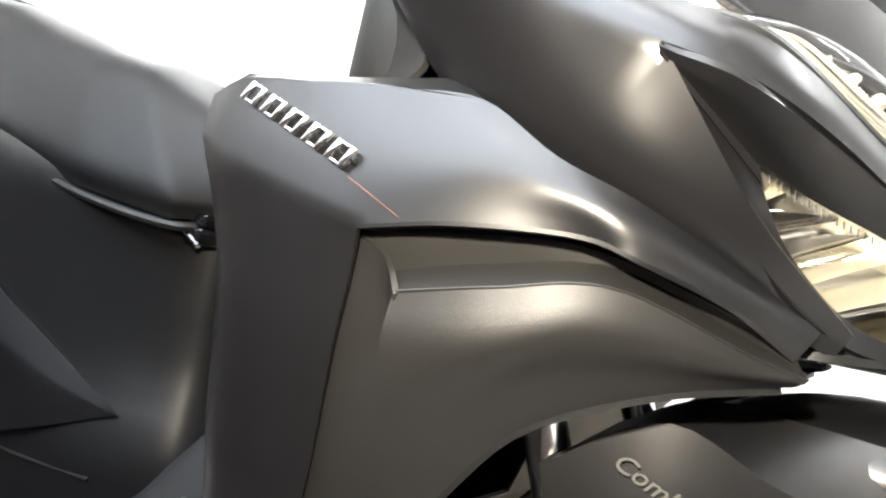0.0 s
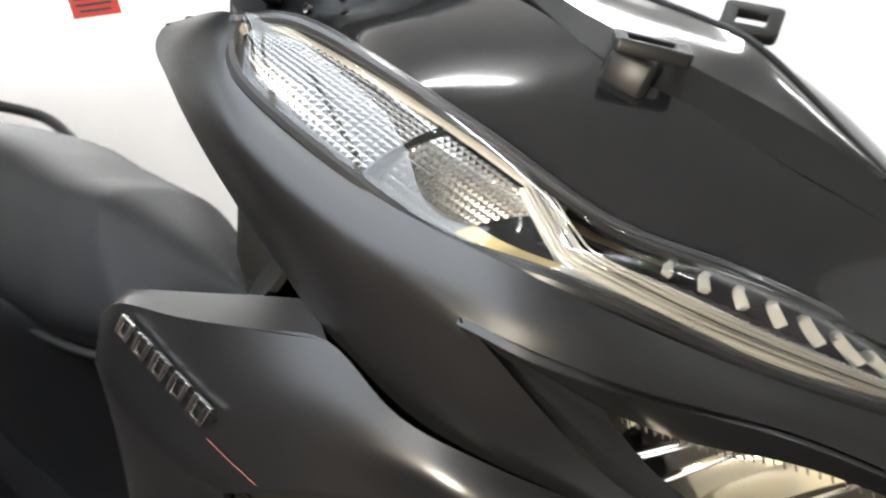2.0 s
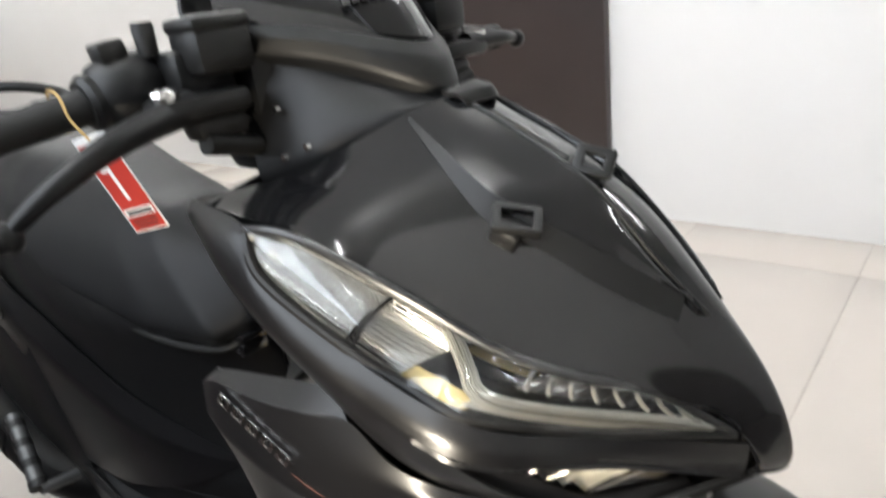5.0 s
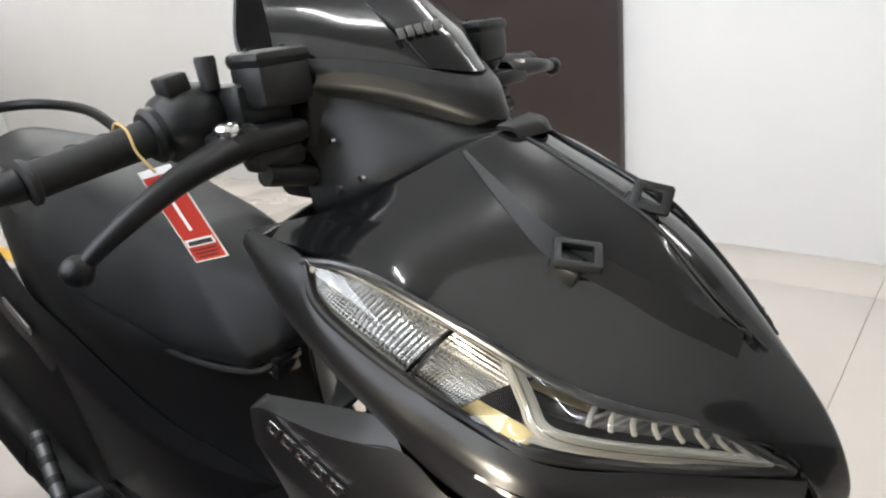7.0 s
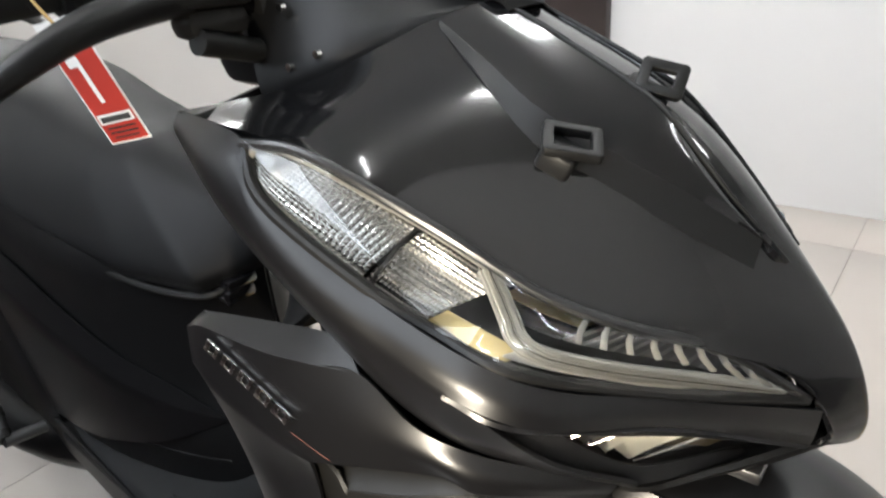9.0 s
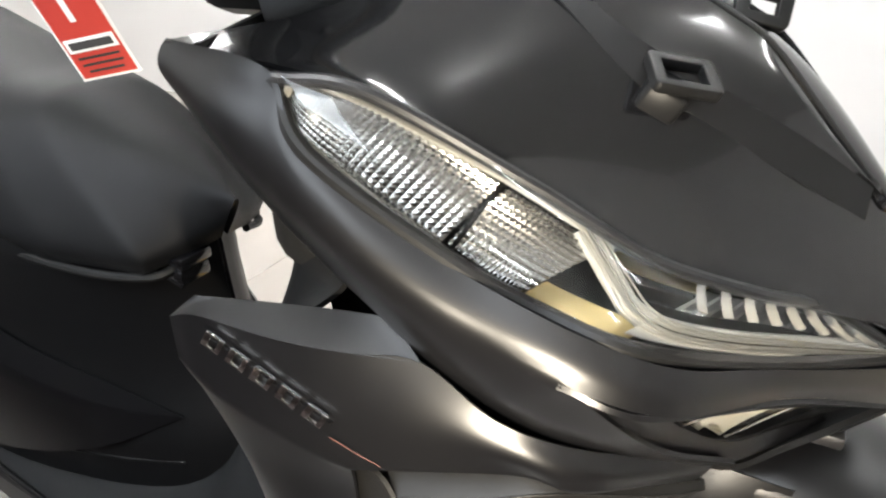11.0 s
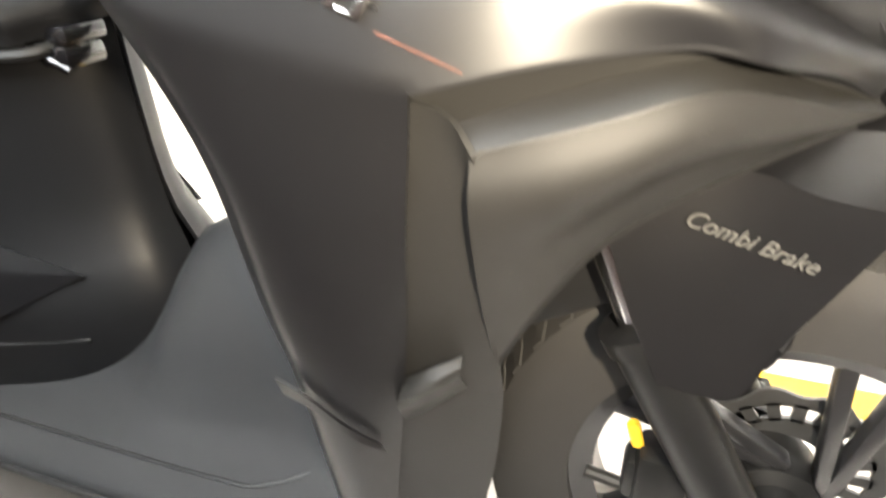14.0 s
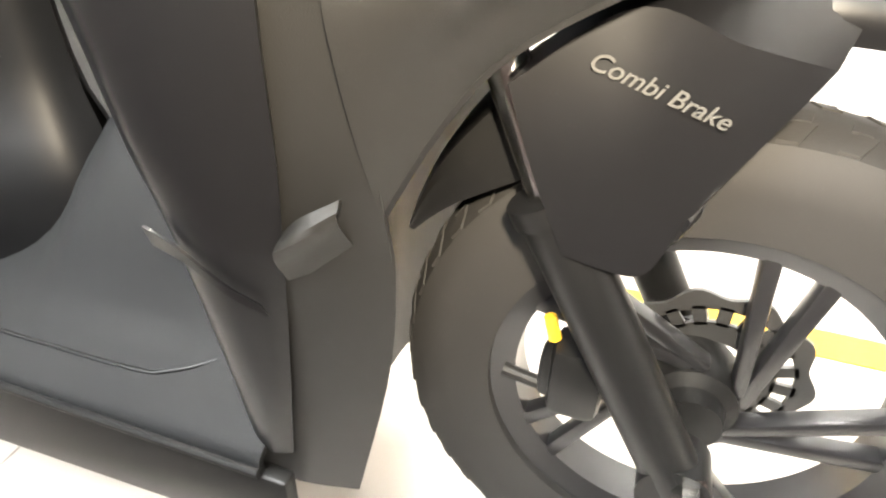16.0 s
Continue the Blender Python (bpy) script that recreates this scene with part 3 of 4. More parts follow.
    part("lamp_ledge", skin(ledge, 24, 6, 0.003), MATTE, body, "matte ledge below the lamp")
    hood = side([[TIP, (-0.068, -0.1805, 0.6895), (-0.01, -0.099, 0.659), (0.05, -0.024, 0.62)], [tuple(V(p) + V((0, 0, 0.001))) for p in FOG_TOP]])
    part("lamp_hood", skin(hood, 24, 5, 0.003), MATTE, body, "matte hood above the lamp")
    return body


WARM = grain(material("warm_lamp_reflector", (0.82, 0.785, 0.67), 0.34, 0.85), 200, 0.05, 0.0003, 0.06, 20, 0.05)
lower_lamp(-1)
lower_lamp(1)
part("chin", skin(mirrored([[(0.052, -0.024, 0.62), (0.064, -0.008, 0.617), (0.066, 0, 0.616)], [(0.0, -0.07, 0.6), (0.03, -0.03, 0.598), (0.035, 0, 0.597)], [(-0.034, -0.1, 0.594), (-0.01, -0.05, 0.593), (0.0, 0, 0.592)], [(-0.09, -0.1, 0.59), (-0.08, -0.05, 0.59), (-0.08, 0, 0.59)]]), 25, 16, 0.004, inward=(-0.1, 0, 0.7)), DARK, scooter, "black chin below the lamps")
# dark filler added inside the cowl, closes the view through its gaps
part("front_filler", skin([[(-0.3, y * 0.9, z) for y, z in ((-0.14, 0.62), (-0.14, 0.78), (0, 0.83), (0.14, 0.78), (0.14, 0.62))], [(-0.15, y * 0.85, z) for y, z in ((-0.14, 0.6), (-0.13, 0.72), (0, 0.78), (0.13, 0.72), (0.14, 0.6))], [(-0.04, y * 0.45, z) for y, z in ((-0.14, 0.6), (-0.13, 0.66), (0, 0.7), (0.13, 0.66), (0.14, 0.6))]], 16, 10, 0.004), DARK, scooter)
for s in (-1, 1):
    part("chin_clip", box((0.008, s * 0.03 - 0.012, 0.586), (0.03, s * 0.03 + 0.012, 0.596), 0.002), STEEL, scooter)

# side panels with the badge
CREST = [(-0.371, -0.206, 0.667), (-0.341, -0.2075, 0.6775), (-0.3, -0.206, 0.6775), (-0.259, -0.203, 0.679), (-0.228, -0.196, 0.6795), (-0.1895, -0.1845, 0.679), (-0.146, -0.184, 0.656), (-0.11, -0.172, 0.643), (-0.07, -0.14, 0.624), (-0.039, -0.112, 0.606)]
MID = [(-0.367, -0.2095, 0.655), (-0.343, -0.212, 0.657), (-0.297, -0.2118, 0.652), (-0.255, -0.2098, 0.647), (-0.222, -0.2055, 0.645), (-0.185, -0.198, 0.649), (-0.142, -0.19, 0.64), (-0.105, -0.178, 0.632), (-0.068, -0.145, 0.616), (-0.042, -0.113, 0.6)]
LOW = [(-0.362, -0.2135, 0.64), (-0.335, -0.2172, 0.63), (-0.29, -0.2175, 0.62), (-0.25, -0.216, 0.612), (-0.225, -0.213, 0.608), (-0.182, -0.202, 0.618), (-0.129, -0.184, 0.624), (-0.1, -0.176, 0.618), (-0.07, -0.146, 0.608), (-0.046, -0.112, 0.592)]
LEG = [[(-0.345, -0.205, 0.594), (-0.331, -0.203, 0.553), (-0.321, -0.198, 0.48), (-0.314, -0.191, 0.43), (-0.308, -0.18, 0.34), (-0.304, -0.17, 0.26)],
       [(-0.326, -0.2125, 0.59), (-0.312, -0.2115, 0.552), (-0.304, -0.2075, 0.48), (-0.3, -0.201, 0.43), (-0.297, -0.1885, 0.34), (-0.296, -0.1775, 0.255)],
       [(-0.288, -0.2145, 0.584), (-0.281, -0.213, 0.545), (-0.279, -0.208, 0.48), (-0.28, -0.2025, 0.43), (-0.282, -0.189, 0.34), (-0.286, -0.1775, 0.24)],
       [(-0.253, -0.212, 0.582), (-0.252, -0.2085, 0.545), (-0.256, -0.2, 0.48), (-0.26, -0.195, 0.43), (-0.268, -0.184, 0.345), (-0.277, -0.176, 0.24)],
       [(-0.228, -0.208, 0.585), (-0.233, -0.203, 0.545), (-0.24, -0.192, 0.48), (-0.246, -0.187, 0.43), (-0.257, -0.178, 0.35), (-0.27, -0.173, 0.24)]]


def side_panel(s):
    """The badge's panel, sweeping forward, and the leg below its rear half, as one shell."""
    top = grid([CREST, MID, LOW], 55, 12, ease=2)
    leg = grid([[LOW[k]] + LEG[k] for k in range(5)], 36, 25)
    leg = [list(r) for r in leg]
    leg[0] = [top[k][11] for k in range(25)]
    turn = lambda g: [[V((p.x, p.y * -s, p.z)) for p in c] for c in g]
    bm = shell([turn(top), turn(leg)], 0.003, (-0.26, 0, 0.5))
    return part("side_panel", bm, MATTE, scooter, "matte black side panel sweeping forward and down the leg", angle=60)


panel, panel_far = side_panel(-1), side_panel(1)
both("side_panel_top", [[(-0.3525, -0.198, 0.6835), (-0.335, -0.1935, 0.685), (-0.29, -0.184, 0.688), (-0.25, -0.177, 0.691), (-0.2148, -0.1724, 0.6932)], [(-0.371, -0.206, 0.667), (-0.341, -0.2075, 0.6775), (-0.285, -0.205, 0.678), (-0.235, -0.198, 0.6795), (-0.1895, -0.1845, 0.679)]], MATTE, scooter, "matte black top facet of the side panel", nu=22, nv=5, linear=True, inward=(-0.2, 0, 0.6))
both("side_panel_lip", [LOW[4:], [(x, y + 0.022, z + 0.001) for x, y, z in LOW[4:]]], MATTE, scooter, nu=30, nv=4, thick=0.002)
both("panel_recess", [[(-0.236, -0.204, 0.608), (-0.222, -0.2, 0.607), (-0.18, -0.185, 0.615), (-0.129, -0.167, 0.62), (-0.075, -0.134, 0.606), (-0.046, -0.11, 0.592)], [(-0.23, -0.198, 0.588), (-0.212, -0.19, 0.588), (-0.165, -0.174, 0.6), (-0.12, -0.16, 0.608), (-0.07, -0.126, 0.596), (-0.042, -0.106, 0.585)]], PLASTIC, scooter, nu=20, nv=4, inward=(-0.15, 0, 0.57))
ARCH_TOP = [(-0.2045, -0.2015, 0.581), (-0.158, -0.191, 0.594), (-0.112, -0.172, 0.605), (-0.061, -0.131, 0.5895), (-0.04, -0.11, 0.5845)]
both("vent_ledge", [[(-0.222, -0.187, 0.594), (-0.17, -0.172, 0.608), (-0.12, -0.157, 0.617), (-0.07, -0.121, 0.601), (-0.042, -0.104, 0.587)], ARCH_TOP], PLASTIC, scooter, "textured dark plastic ledge", nu=20, nv=4, inward=(-0.15, 0, 0.55))
both("arch_panel", [ARCH_TOP,
                    [(-0.2045, -0.2025, 0.553), (-0.158, -0.1925, 0.566), (-0.114, -0.1735, 0.584), (-0.066, -0.1335, 0.5815), (-0.042, -0.11, 0.5822)],
                    [(-0.203, -0.187, 0.5), (-0.169, -0.177, 0.533), (-0.13, -0.165, 0.561), (-0.082, -0.136, 0.5735), (-0.045, -0.107, 0.5797)],
                    [(-0.2, -0.166, 0.446), (-0.174, -0.161, 0.494), (-0.145, -0.156, 0.532), (-0.095, -0.136, 0.562), (-0.05, -0.106, 0.578)]],
     PLASTIC, scooter, "textured dark plastic panel over the wheel arch", nu=24, nv=16, inward=(-0.15, 0, 0.5))
for s in (-1, 1):
    part("arch_edge", tube([(x, y * -s, z) for x, y, z in ARCH_TOP], 0.0009, 8, 30, taper=0.0004), PLASTIC, scooter)
both("arch_lining", [[(-0.2, -0.166, 0.446), (-0.174, -0.161, 0.494), (-0.145, -0.156, 0.532), (-0.095, -0.136, 0.562), (-0.05, -0.106, 0.578)], [(-0.245, -0.06, 0.42), (-0.22, -0.06, 0.5), (-0.18, -0.06, 0.54), (-0.12, -0.05, 0.565), (-0.06, -0.04, 0.57)]], DARK, scooter, nu=16, nv=6)
SHIN_REAR = [(-0.24, -0.205, 0.604), (-0.244, -0.202, 0.56), (-0.256, -0.193, 0.48), (-0.262, -0.186, 0.42), (-0.272, -0.174, 0.34), (-0.305, -0.168, 0.2)]
SHIN_MID = [(-0.215, -0.2025, 0.597), (-0.214, -0.194, 0.56), (-0.222, -0.181, 0.48), (-0.226, -0.172, 0.42), (-0.235, -0.16, 0.33), (-0.275, -0.155, 0.18)]
SHIN_FRONT = [(-0.203, -0.203, 0.58), (-0.2, -0.185, 0.53), (-0.198, -0.17, 0.46), (-0.199, -0.155, 0.4), (-0.21, -0.145, 0.31), (-0.242, -0.138, 0.165)]
both("shin_panel", [SHIN_REAR, SHIN_MID, SHIN_FRONT], PLASTIC, scooter, "textured dark plastic shin panel", nu=24, nv=8, inward=(-0.28, 0, 0.4))
both("shin_step", [[(-0.247, -0.183, 0.437), (-0.232, -0.19, 0.452), (-0.212, -0.186, 0.464)], [(-0.246, -0.197, 0.43), (-0.23, -0.196, 0.44), (-0.213, -0.188, 0.452)], [(-0.248, -0.183, 0.405), (-0.235, -0.172, 0.408), (-0.216, -0.163, 0.42)]], PLASTIC, scooter, "small step in the shin panel", nu=10, nv=8, inward=(-0.23, 0, 0.4))
both("inner_fairing", [[(-0.242, -0.138, 0.165), (-0.21, -0.145, 0.31), (-0.2, -0.155, 0.4), (-0.2, -0.166, 0.446)], [(-0.27, -0.05, 0.16), (-0.262, -0.05, 0.3), (-0.255, -0.05, 0.4), (-0.245, -0.06, 0.42)], [(-0.275, 0, 0.16), (-0.268, 0, 0.3), (-0.262, 0, 0.4), (-0.25, 0, 0.42)]], PLASTIC, scooter, nu=14, nv=8)
both("heel_strip", [[(-0.316, -0.206, 0.437), (-0.297, -0.2085, 0.432), (-0.275, -0.204, 0.41), (-0.26, -0.194, 0.392)], [(-0.313, -0.205, 0.426), (-0.293, -0.2065, 0.42), (-0.272, -0.202, 0.4), (-0.258, -0.192, 0.384)]], MATTE, scooter, nu=12, nv=3, thick=0.002, inward=(-0.28, 0, 0.4))

# badge of five plain chrome blocks on each side panel, and a thin orange line beyond it
for s in (-1, 1):
    a, b = V((-0.3295, s * 0.2122, 0.669)), V((-0.2365, s * 0.2122, 0.6365))
    m = frame_at(a, b - a, (0.06, s, 0.12))
    L = (b - a).length
    shear = Matrix(((1, -0.25 * s, 0, 0), (0, 1, 0, 0), (0, 0, 1, 0), (0, 0, 0, 1)))
    badge = part("badge", moved(box((0.0, -0.0006, -0.003), (L, 0.0006, 0.0002), 0), m), MATTE, scooter, "raised chrome badge")
    for k in range(5):
        x0, w = L * k * 0.205, L * 0.165
        bars = [box((x0, -0.006, 0.0), (x0 + w * 0.3, 0.006, 0.0024), 0.0006), box((x0 + w * 0.68, -0.006, 0.0), (x0 + w * 0.92, 0.006, 0.0024), 0.0006), box((x0 + w * 0.28, 0.0042, 0.0), (x0 + w * 0.7, 0.006, 0.0022), 0.0005), box((x0 + w * 0.28, -0.006, 0.0), (x0 + w * 0.7, -0.0042, 0.0022), 0.0005)]
        part("badge_block", moved(joined(*bars), m @ shear), CHROME, badge)
    part("orange_line", tube([(-0.236, s * 0.2148, 0.629), (-0.22, s * 0.2125, 0.622), (-0.205, s * 0.2092, 0.615)], 0.0002, 6), ORANGE, scooter, "thin orange line")

# front wheel
AX = (-0.002, 0, 0.236)
front_wheel = part("front_wheel", lathe([(0.178, -0.034), (0.19, -0.036), (0.19, -0.03), (0.172, -0.02), (0.16, -0.012), (0.16, 0.012), (0.172, 0.02), (0.19, 0.03), (0.19, 0.036), (0.178, 0.034), (0.156, 0.026), (0.142, 0.02), (0.142, -0.02), (0.156, -0.026)], 72, "y", AX), SATIN, scooter, "black cast front wheel with paired spokes")
part("tyre", lathe([(0.162, -0.0365), (0.172, -0.0385), (0.184, -0.04), (0.196, -0.0425), (0.215, -0.045), (0.23, -0.038), (0.2385, -0.02), (0.241, 0), (0.2385, 0.02), (0.23, 0.038), (0.215, 0.045), (0.196, 0.0425), (0.184, 0.04), (0.172, 0.0385), (0.162, 0.0365)], 80, "y", AX), TYRE, front_wheel, "black front tyre")
tread = bmesh.new()
for k in range(44):
    for side in (-1, 1):
        turn = Matrix.Rotation(-2 * math.pi * (k + 0.25 * side) / 44, 4, "Y")
        for y0, r0, y1, r1, skew in ((0.006, 0.2405, 0.02, 0.2385, 0.0), (0.021, 0.2382, 0.037, 0.231, 0.006)):
            quad = [(r0 - 0.003, side * y0, 0.005 + skew * 0), (r0 + 0.0012, side * y0, 0.005), (r1 + 0.0012, side * y1, 0.009 + skew), (r1 - 0.003, side * y1, 0.009 + skew)]
            back = [(r0 - 0.003, side * y0, -0.007), (r0 + 0.0012, side * y0, -0.007), (r1 + 0.0012, side * y1, -0.003 + skew), (r1 - 0.003, side * y1, -0.003 + skew)]
            a = [tread.verts.new(V(AX) + turn @ V(p)) for p in quad]
            b = [tread.verts.new(V(AX) + turn @ V(p)) for p in back]
            for n in range(4):
                tread.faces.new([a[n], a[(n + 1) % 4], b[(n + 1) % 4], b[n]])
            tread.faces.new(a[::-1])
            tread.faces.new(b)
bmesh.ops.recalc_face_normals(tread, faces=tread.faces)
part("tread", tread, TYRE, front_wheel, "slanting tread blocks", False)
part("hub", lathe([(0.0, -0.045), (0.024, -0.045), (0.026, -0.03), (0.036, -0.024), (0.038, 0.02), (0.03, 0.04), (0.0, 0.04)], 32, "y", AX, False), DARK, front_wheel)
for k in range(5):
    a = radians(2 + 72 * k)
    for da in (-0.15, 0.15):
        p0 = V((0.036 * math.cos(a - 0.95 + da), -0.012, 0.036 * math.sin(a - 0.95 + da))) + V(AX)
        p1 = V((0.15 * math.cos(a + da), -0.012, 0.15 * math.sin(a + da))) + V(AX)
        d = p1 - p0
        sp = box((0, -0.0062, -0.009), (d.length, 0.0062, 0.009), 0.0025)
        for v in sp.verts:
            f = 1 + 0.45 * (1 - 2 * abs(v.co.x / d.length - 0.5)) * -0.5 + 0.25 * (v.co.x / d.length - 0.5)
            v.co.y *= f
        part("spoke", moved(sp, frame_at(p0, d, (0, -1, 0))), SATIN, front_wheel)
N = 96
disc_bm = bmesh.new()
for r0, r1, wave in ((0.066, 0.08, 0.004), (0.034, 0.053, 0.0)):
    ring = []
    for k in range(N):
        a = 2 * math.pi * k / N
        r = r1 + wave * math.cos(10 * a)
        ring.append([disc_bm.verts.new((0.01 + q * math.cos(a), y, 0.238 + q * math.sin(a))) for q, y in ((r, 0.018), (r0, 0.018), (r0, 0.022), (r, 0.022))])
    for k in range(N):
        a, b = ring[k], ring[(k + 1) % N]
        for i in range(4):
            disc_bm.faces.new([a[i], a[(i + 1) % 4], b[(i + 1) % 4], b[i]])
webs = [moved(box((0.05, -0.005, -0.002), (0.069, 0.005, 0.002), 0), Matrix.Translation((0.01, 0.02, 0.238)) @ Matrix.Rotation(-2 * math.pi * k / 20, 4, "Y") @ pose(0, 0, 0, 90, 0, 0)) for k in range(20)]
part("brake_disc", joined(disc_bm, *webs), ALU, front_wheel, "drilled grey brake disc with a wavy edge")

# fork with caliper
for s in (-1, 1):
    y = 0.088 * s
    up, lo, end = V((-0.205, y, 0.612)), V((-0.123, y, 0.423)), V((-0.01, y, 0.226))
    leg = part("fork_leg", joined(tube([lo, end], 0.0215, 24), tube([lo + (lo - end) * 0.06, lo], 0.0245, 24), tube([end + V((0, -0.02, 0)), end + V((0, 0.02, 0))], 0.026, 24)), BODY, scooter, "black fork leg")
    part("stanchion", tube([up, lo + (end - lo).normalized() * 0.02], 0.0135, 24), CHROME, leg, "chrome stanchion")
    part("axle_nut", lathe([(0, -0.012), (0.011, -0.012), (0.011, 0.004), (0.016, 0.006), (0, 0.006)], 6, "y", (-0.002, y + 0.024 * s, 0.236), False), CHROME, leg, "chrome axle nut")
caliper = part("brake_caliper", joined(box((-0.112, -0.07, 0.232), (-0.07, -0.03, 0.298), 0.009), box((-0.12, -0.064, 0.244), (-0.1, -0.036, 0.286), 0.006)), DARK, scooter, "black brake caliper on the fork leg")
part("bleed_bolt", tube([(-0.112, -0.052, 0.296), (-0.118, -0.052, 0.316)], 0.005, 10), YELLOW, caliper)
part("slide_pin", tube([(-0.148, -0.055, 0.256), (-0.115, -0.055, 0.25)], 0.0055, 10), RUBBER, caliper)

# front fender
FEN = []
for deg, rc, rs, re, w in ((112, 0.308, 0.297, 0.272, 0.062), (100, 0.322, 0.308, 0.278, 0.066), (90, 0.328, 0.312, 0.28, 0.067), (80, 0.324, 0.309, 0.279, 0.066), (70, 0.312, 0.3, 0.274, 0.063), (60, 0.292, 0.283, 0.264, 0.058), (50, 0.276, 0.27, 0.256, 0.052), (40, 0.266, 0.261, 0.252, 0.046), (30, 0.261, 0.258, 0.25, 0.038), (24, 0.259, 0.257, 0.251, 0.028)):
    c, sn = math.cos(radians(deg)), math.sin(radians(deg))
    FEN.append([(re * c, -w, 0.25 + re * sn), ((re + rs) / 2 * c, -w * 1.02, 0.25 + (re + rs) / 2 * sn), (rs * c, -w * 0.86, 0.25 + rs * sn), ((rs * 0.25 + rc * 0.75) * c, -w * 0.42, 0.25 + (rs * 0.25 + rc * 0.75) * sn), (rc * c, 0, 0.25 + rc * sn)])
fender = part("front_fender", skin(mirrored(FEN), 33, 40, 0.003, inward=AX), MATTE, scooter, "matte black front fender")
for s in (-1, 1):
    y = lambda v: s * v
    rows = [[(-0.152, y(0.112), 0.505), (-0.097, y(0.1), 0.545), (-0.045, y(0.086), 0.53), (0.0, y(0.074), 0.52)],
            [(-0.135, y(0.113), 0.46), (-0.09, y(0.106), 0.485), (-0.05, y(0.093), 0.488), (-0.012, y(0.08), 0.5)],
            [(-0.112, y(0.112), 0.41), (-0.09, y(0.109), 0.408), (-0.07, y(0.105), 0.405), (-0.056, y(0.1), 0.402)]]
    rows[2] = [(-0.112, y(0.112), 0.41), (-0.09, y(0.109), 0.404), (-0.065, y(0.105), 0.404), (-0.05, y(0.098), 0.44)]
    part("fender_side", skin(rows, 18, 14, 0.004, inward=(-0.1, 0, 0.45)), MATTE, fender, "matte fender side plate with silver lettering")
    gap = [[(-0.152, y(0.112), 0.505), (-0.097, y(0.1), 0.545), (-0.045, y(0.086), 0.53), (0.0, y(0.074), 0.52)], [(-0.13, y(0.06), 0.53), (-0.09, y(0.062), 0.556), (-0.04, y(0.062), 0.56), (0.01, y(0.062), 0.56)]]
    part("fender_shoulder", skin(gap, 18, 5, 0.003, inward=(-0.1, 0, 0.4)), MATTE, fender)
    a, b = V((-0.113, s * 0.1085, 0.5215)), V((-0.044, s * 0.0955, 0.495))
    d = b - a if s < 0 else a - b
    m = frame_at((a + b) / 2 + V((0, s * 0.0015, 0)), d, (0.1, s, 0.12))
    part("lettering", lettering("Combi Brake", 0.0128, 0.0006, m @ Matrix.Diagonal((1.12, 1, 1, 1))), SILVER, fender, "silver printed words on the fender")
MUD = []
for deg in (112, 118, 124, 130, 136, 142, 148, 153):
    c, sn = math.cos(radians(deg)), math.sin(radians(deg))
    w = 0.06 * (1 - max(0, deg - 136) / 60)
    lo = 0.234 + max(0, deg - 128) * 0.0009
    out = 0.288 - max(0, deg - 124) * 0.0009
    MUD.append([(lo * c, -w, 0.244 + lo * sn), ((lo + out) / 2 * c, -w * 1.02, 0.244 + (lo + out) / 2 * sn), (out * c, -w * 0.94, 0.244 + out * sn), ((out + 0.005) * c, 0, 0.244 + (out + 0.005) * sn)])
part("mudguard", skin(mirrored(MUD), 17, 18, 0.003, inward=AX), DARK, fender, "plain black rear mudguard")

# seat, body and footboard
SEAT = [
    [(-0.56, -0.004, 0.59), (-0.545, -0.006, 0.613), (-0.533, -0.005, 0.632), (-0.53, 0, 0.64)],
    [(-0.572, -0.046, 0.582), (-0.568, -0.05, 0.611), (-0.604, -0.04, 0.676), (-0.606, 0, 0.69)],
    [(-0.592, -0.084, 0.576), (-0.594, -0.092, 0.611), (-0.704, -0.074, 0.722), (-0.72, 0, 0.745)],
    [(-0.7, -0.12, 0.586), (-0.702, -0.128, 0.622), (-0.785, -0.09, 0.735), (-0.79, 0, 0.755)],
    [(-0.9, -0.146, 0.62), (-0.9, -0.154, 0.655), (-0.92, -0.096, 0.764), (-0.92, 0, 0.786)],
    [(-1.05, -0.158, 0.65), (-1.05, -0.164, 0.69), (-1.05, -0.108, 0.796), (-1.05, 0, 0.815)],
    [(-1.13, -0.152, 0.67), (-1.13, -0.158, 0.72), (-1.12, -0.108, 0.81), (-1.12, 0, 0.828)],
    [(-1.28, -0.125, 0.71), (-1.28, -0.13, 0.76), (-1.28, -0.094, 0.83), (-1.28, 0, 0.85)],
    [(-1.5, -0.07, 0.78), (-1.5, -0.078, 0.81), (-1.5, -0.06, 0.85), (-1.5, 0, 0.865)],
]
part("seat", skin(mirrored(SEAT), 49, 97, 0.01, linear=True, inward=(-0.9, 0, 0.6), ease=6), VINYL, scooter, "dark grey vinyl seat, higher at the rear")
for s in (-1, 1):
    part("seat_trim", tube([(x - 0.004, s * (abs(y) - 0.002), z - 0.006) for x, y, z in [r[0] for r in SEAT[1:6]]], 0.005, 8, 24), PLASTIC, scooter, "grey trim strip below the seat")
FRONT = []
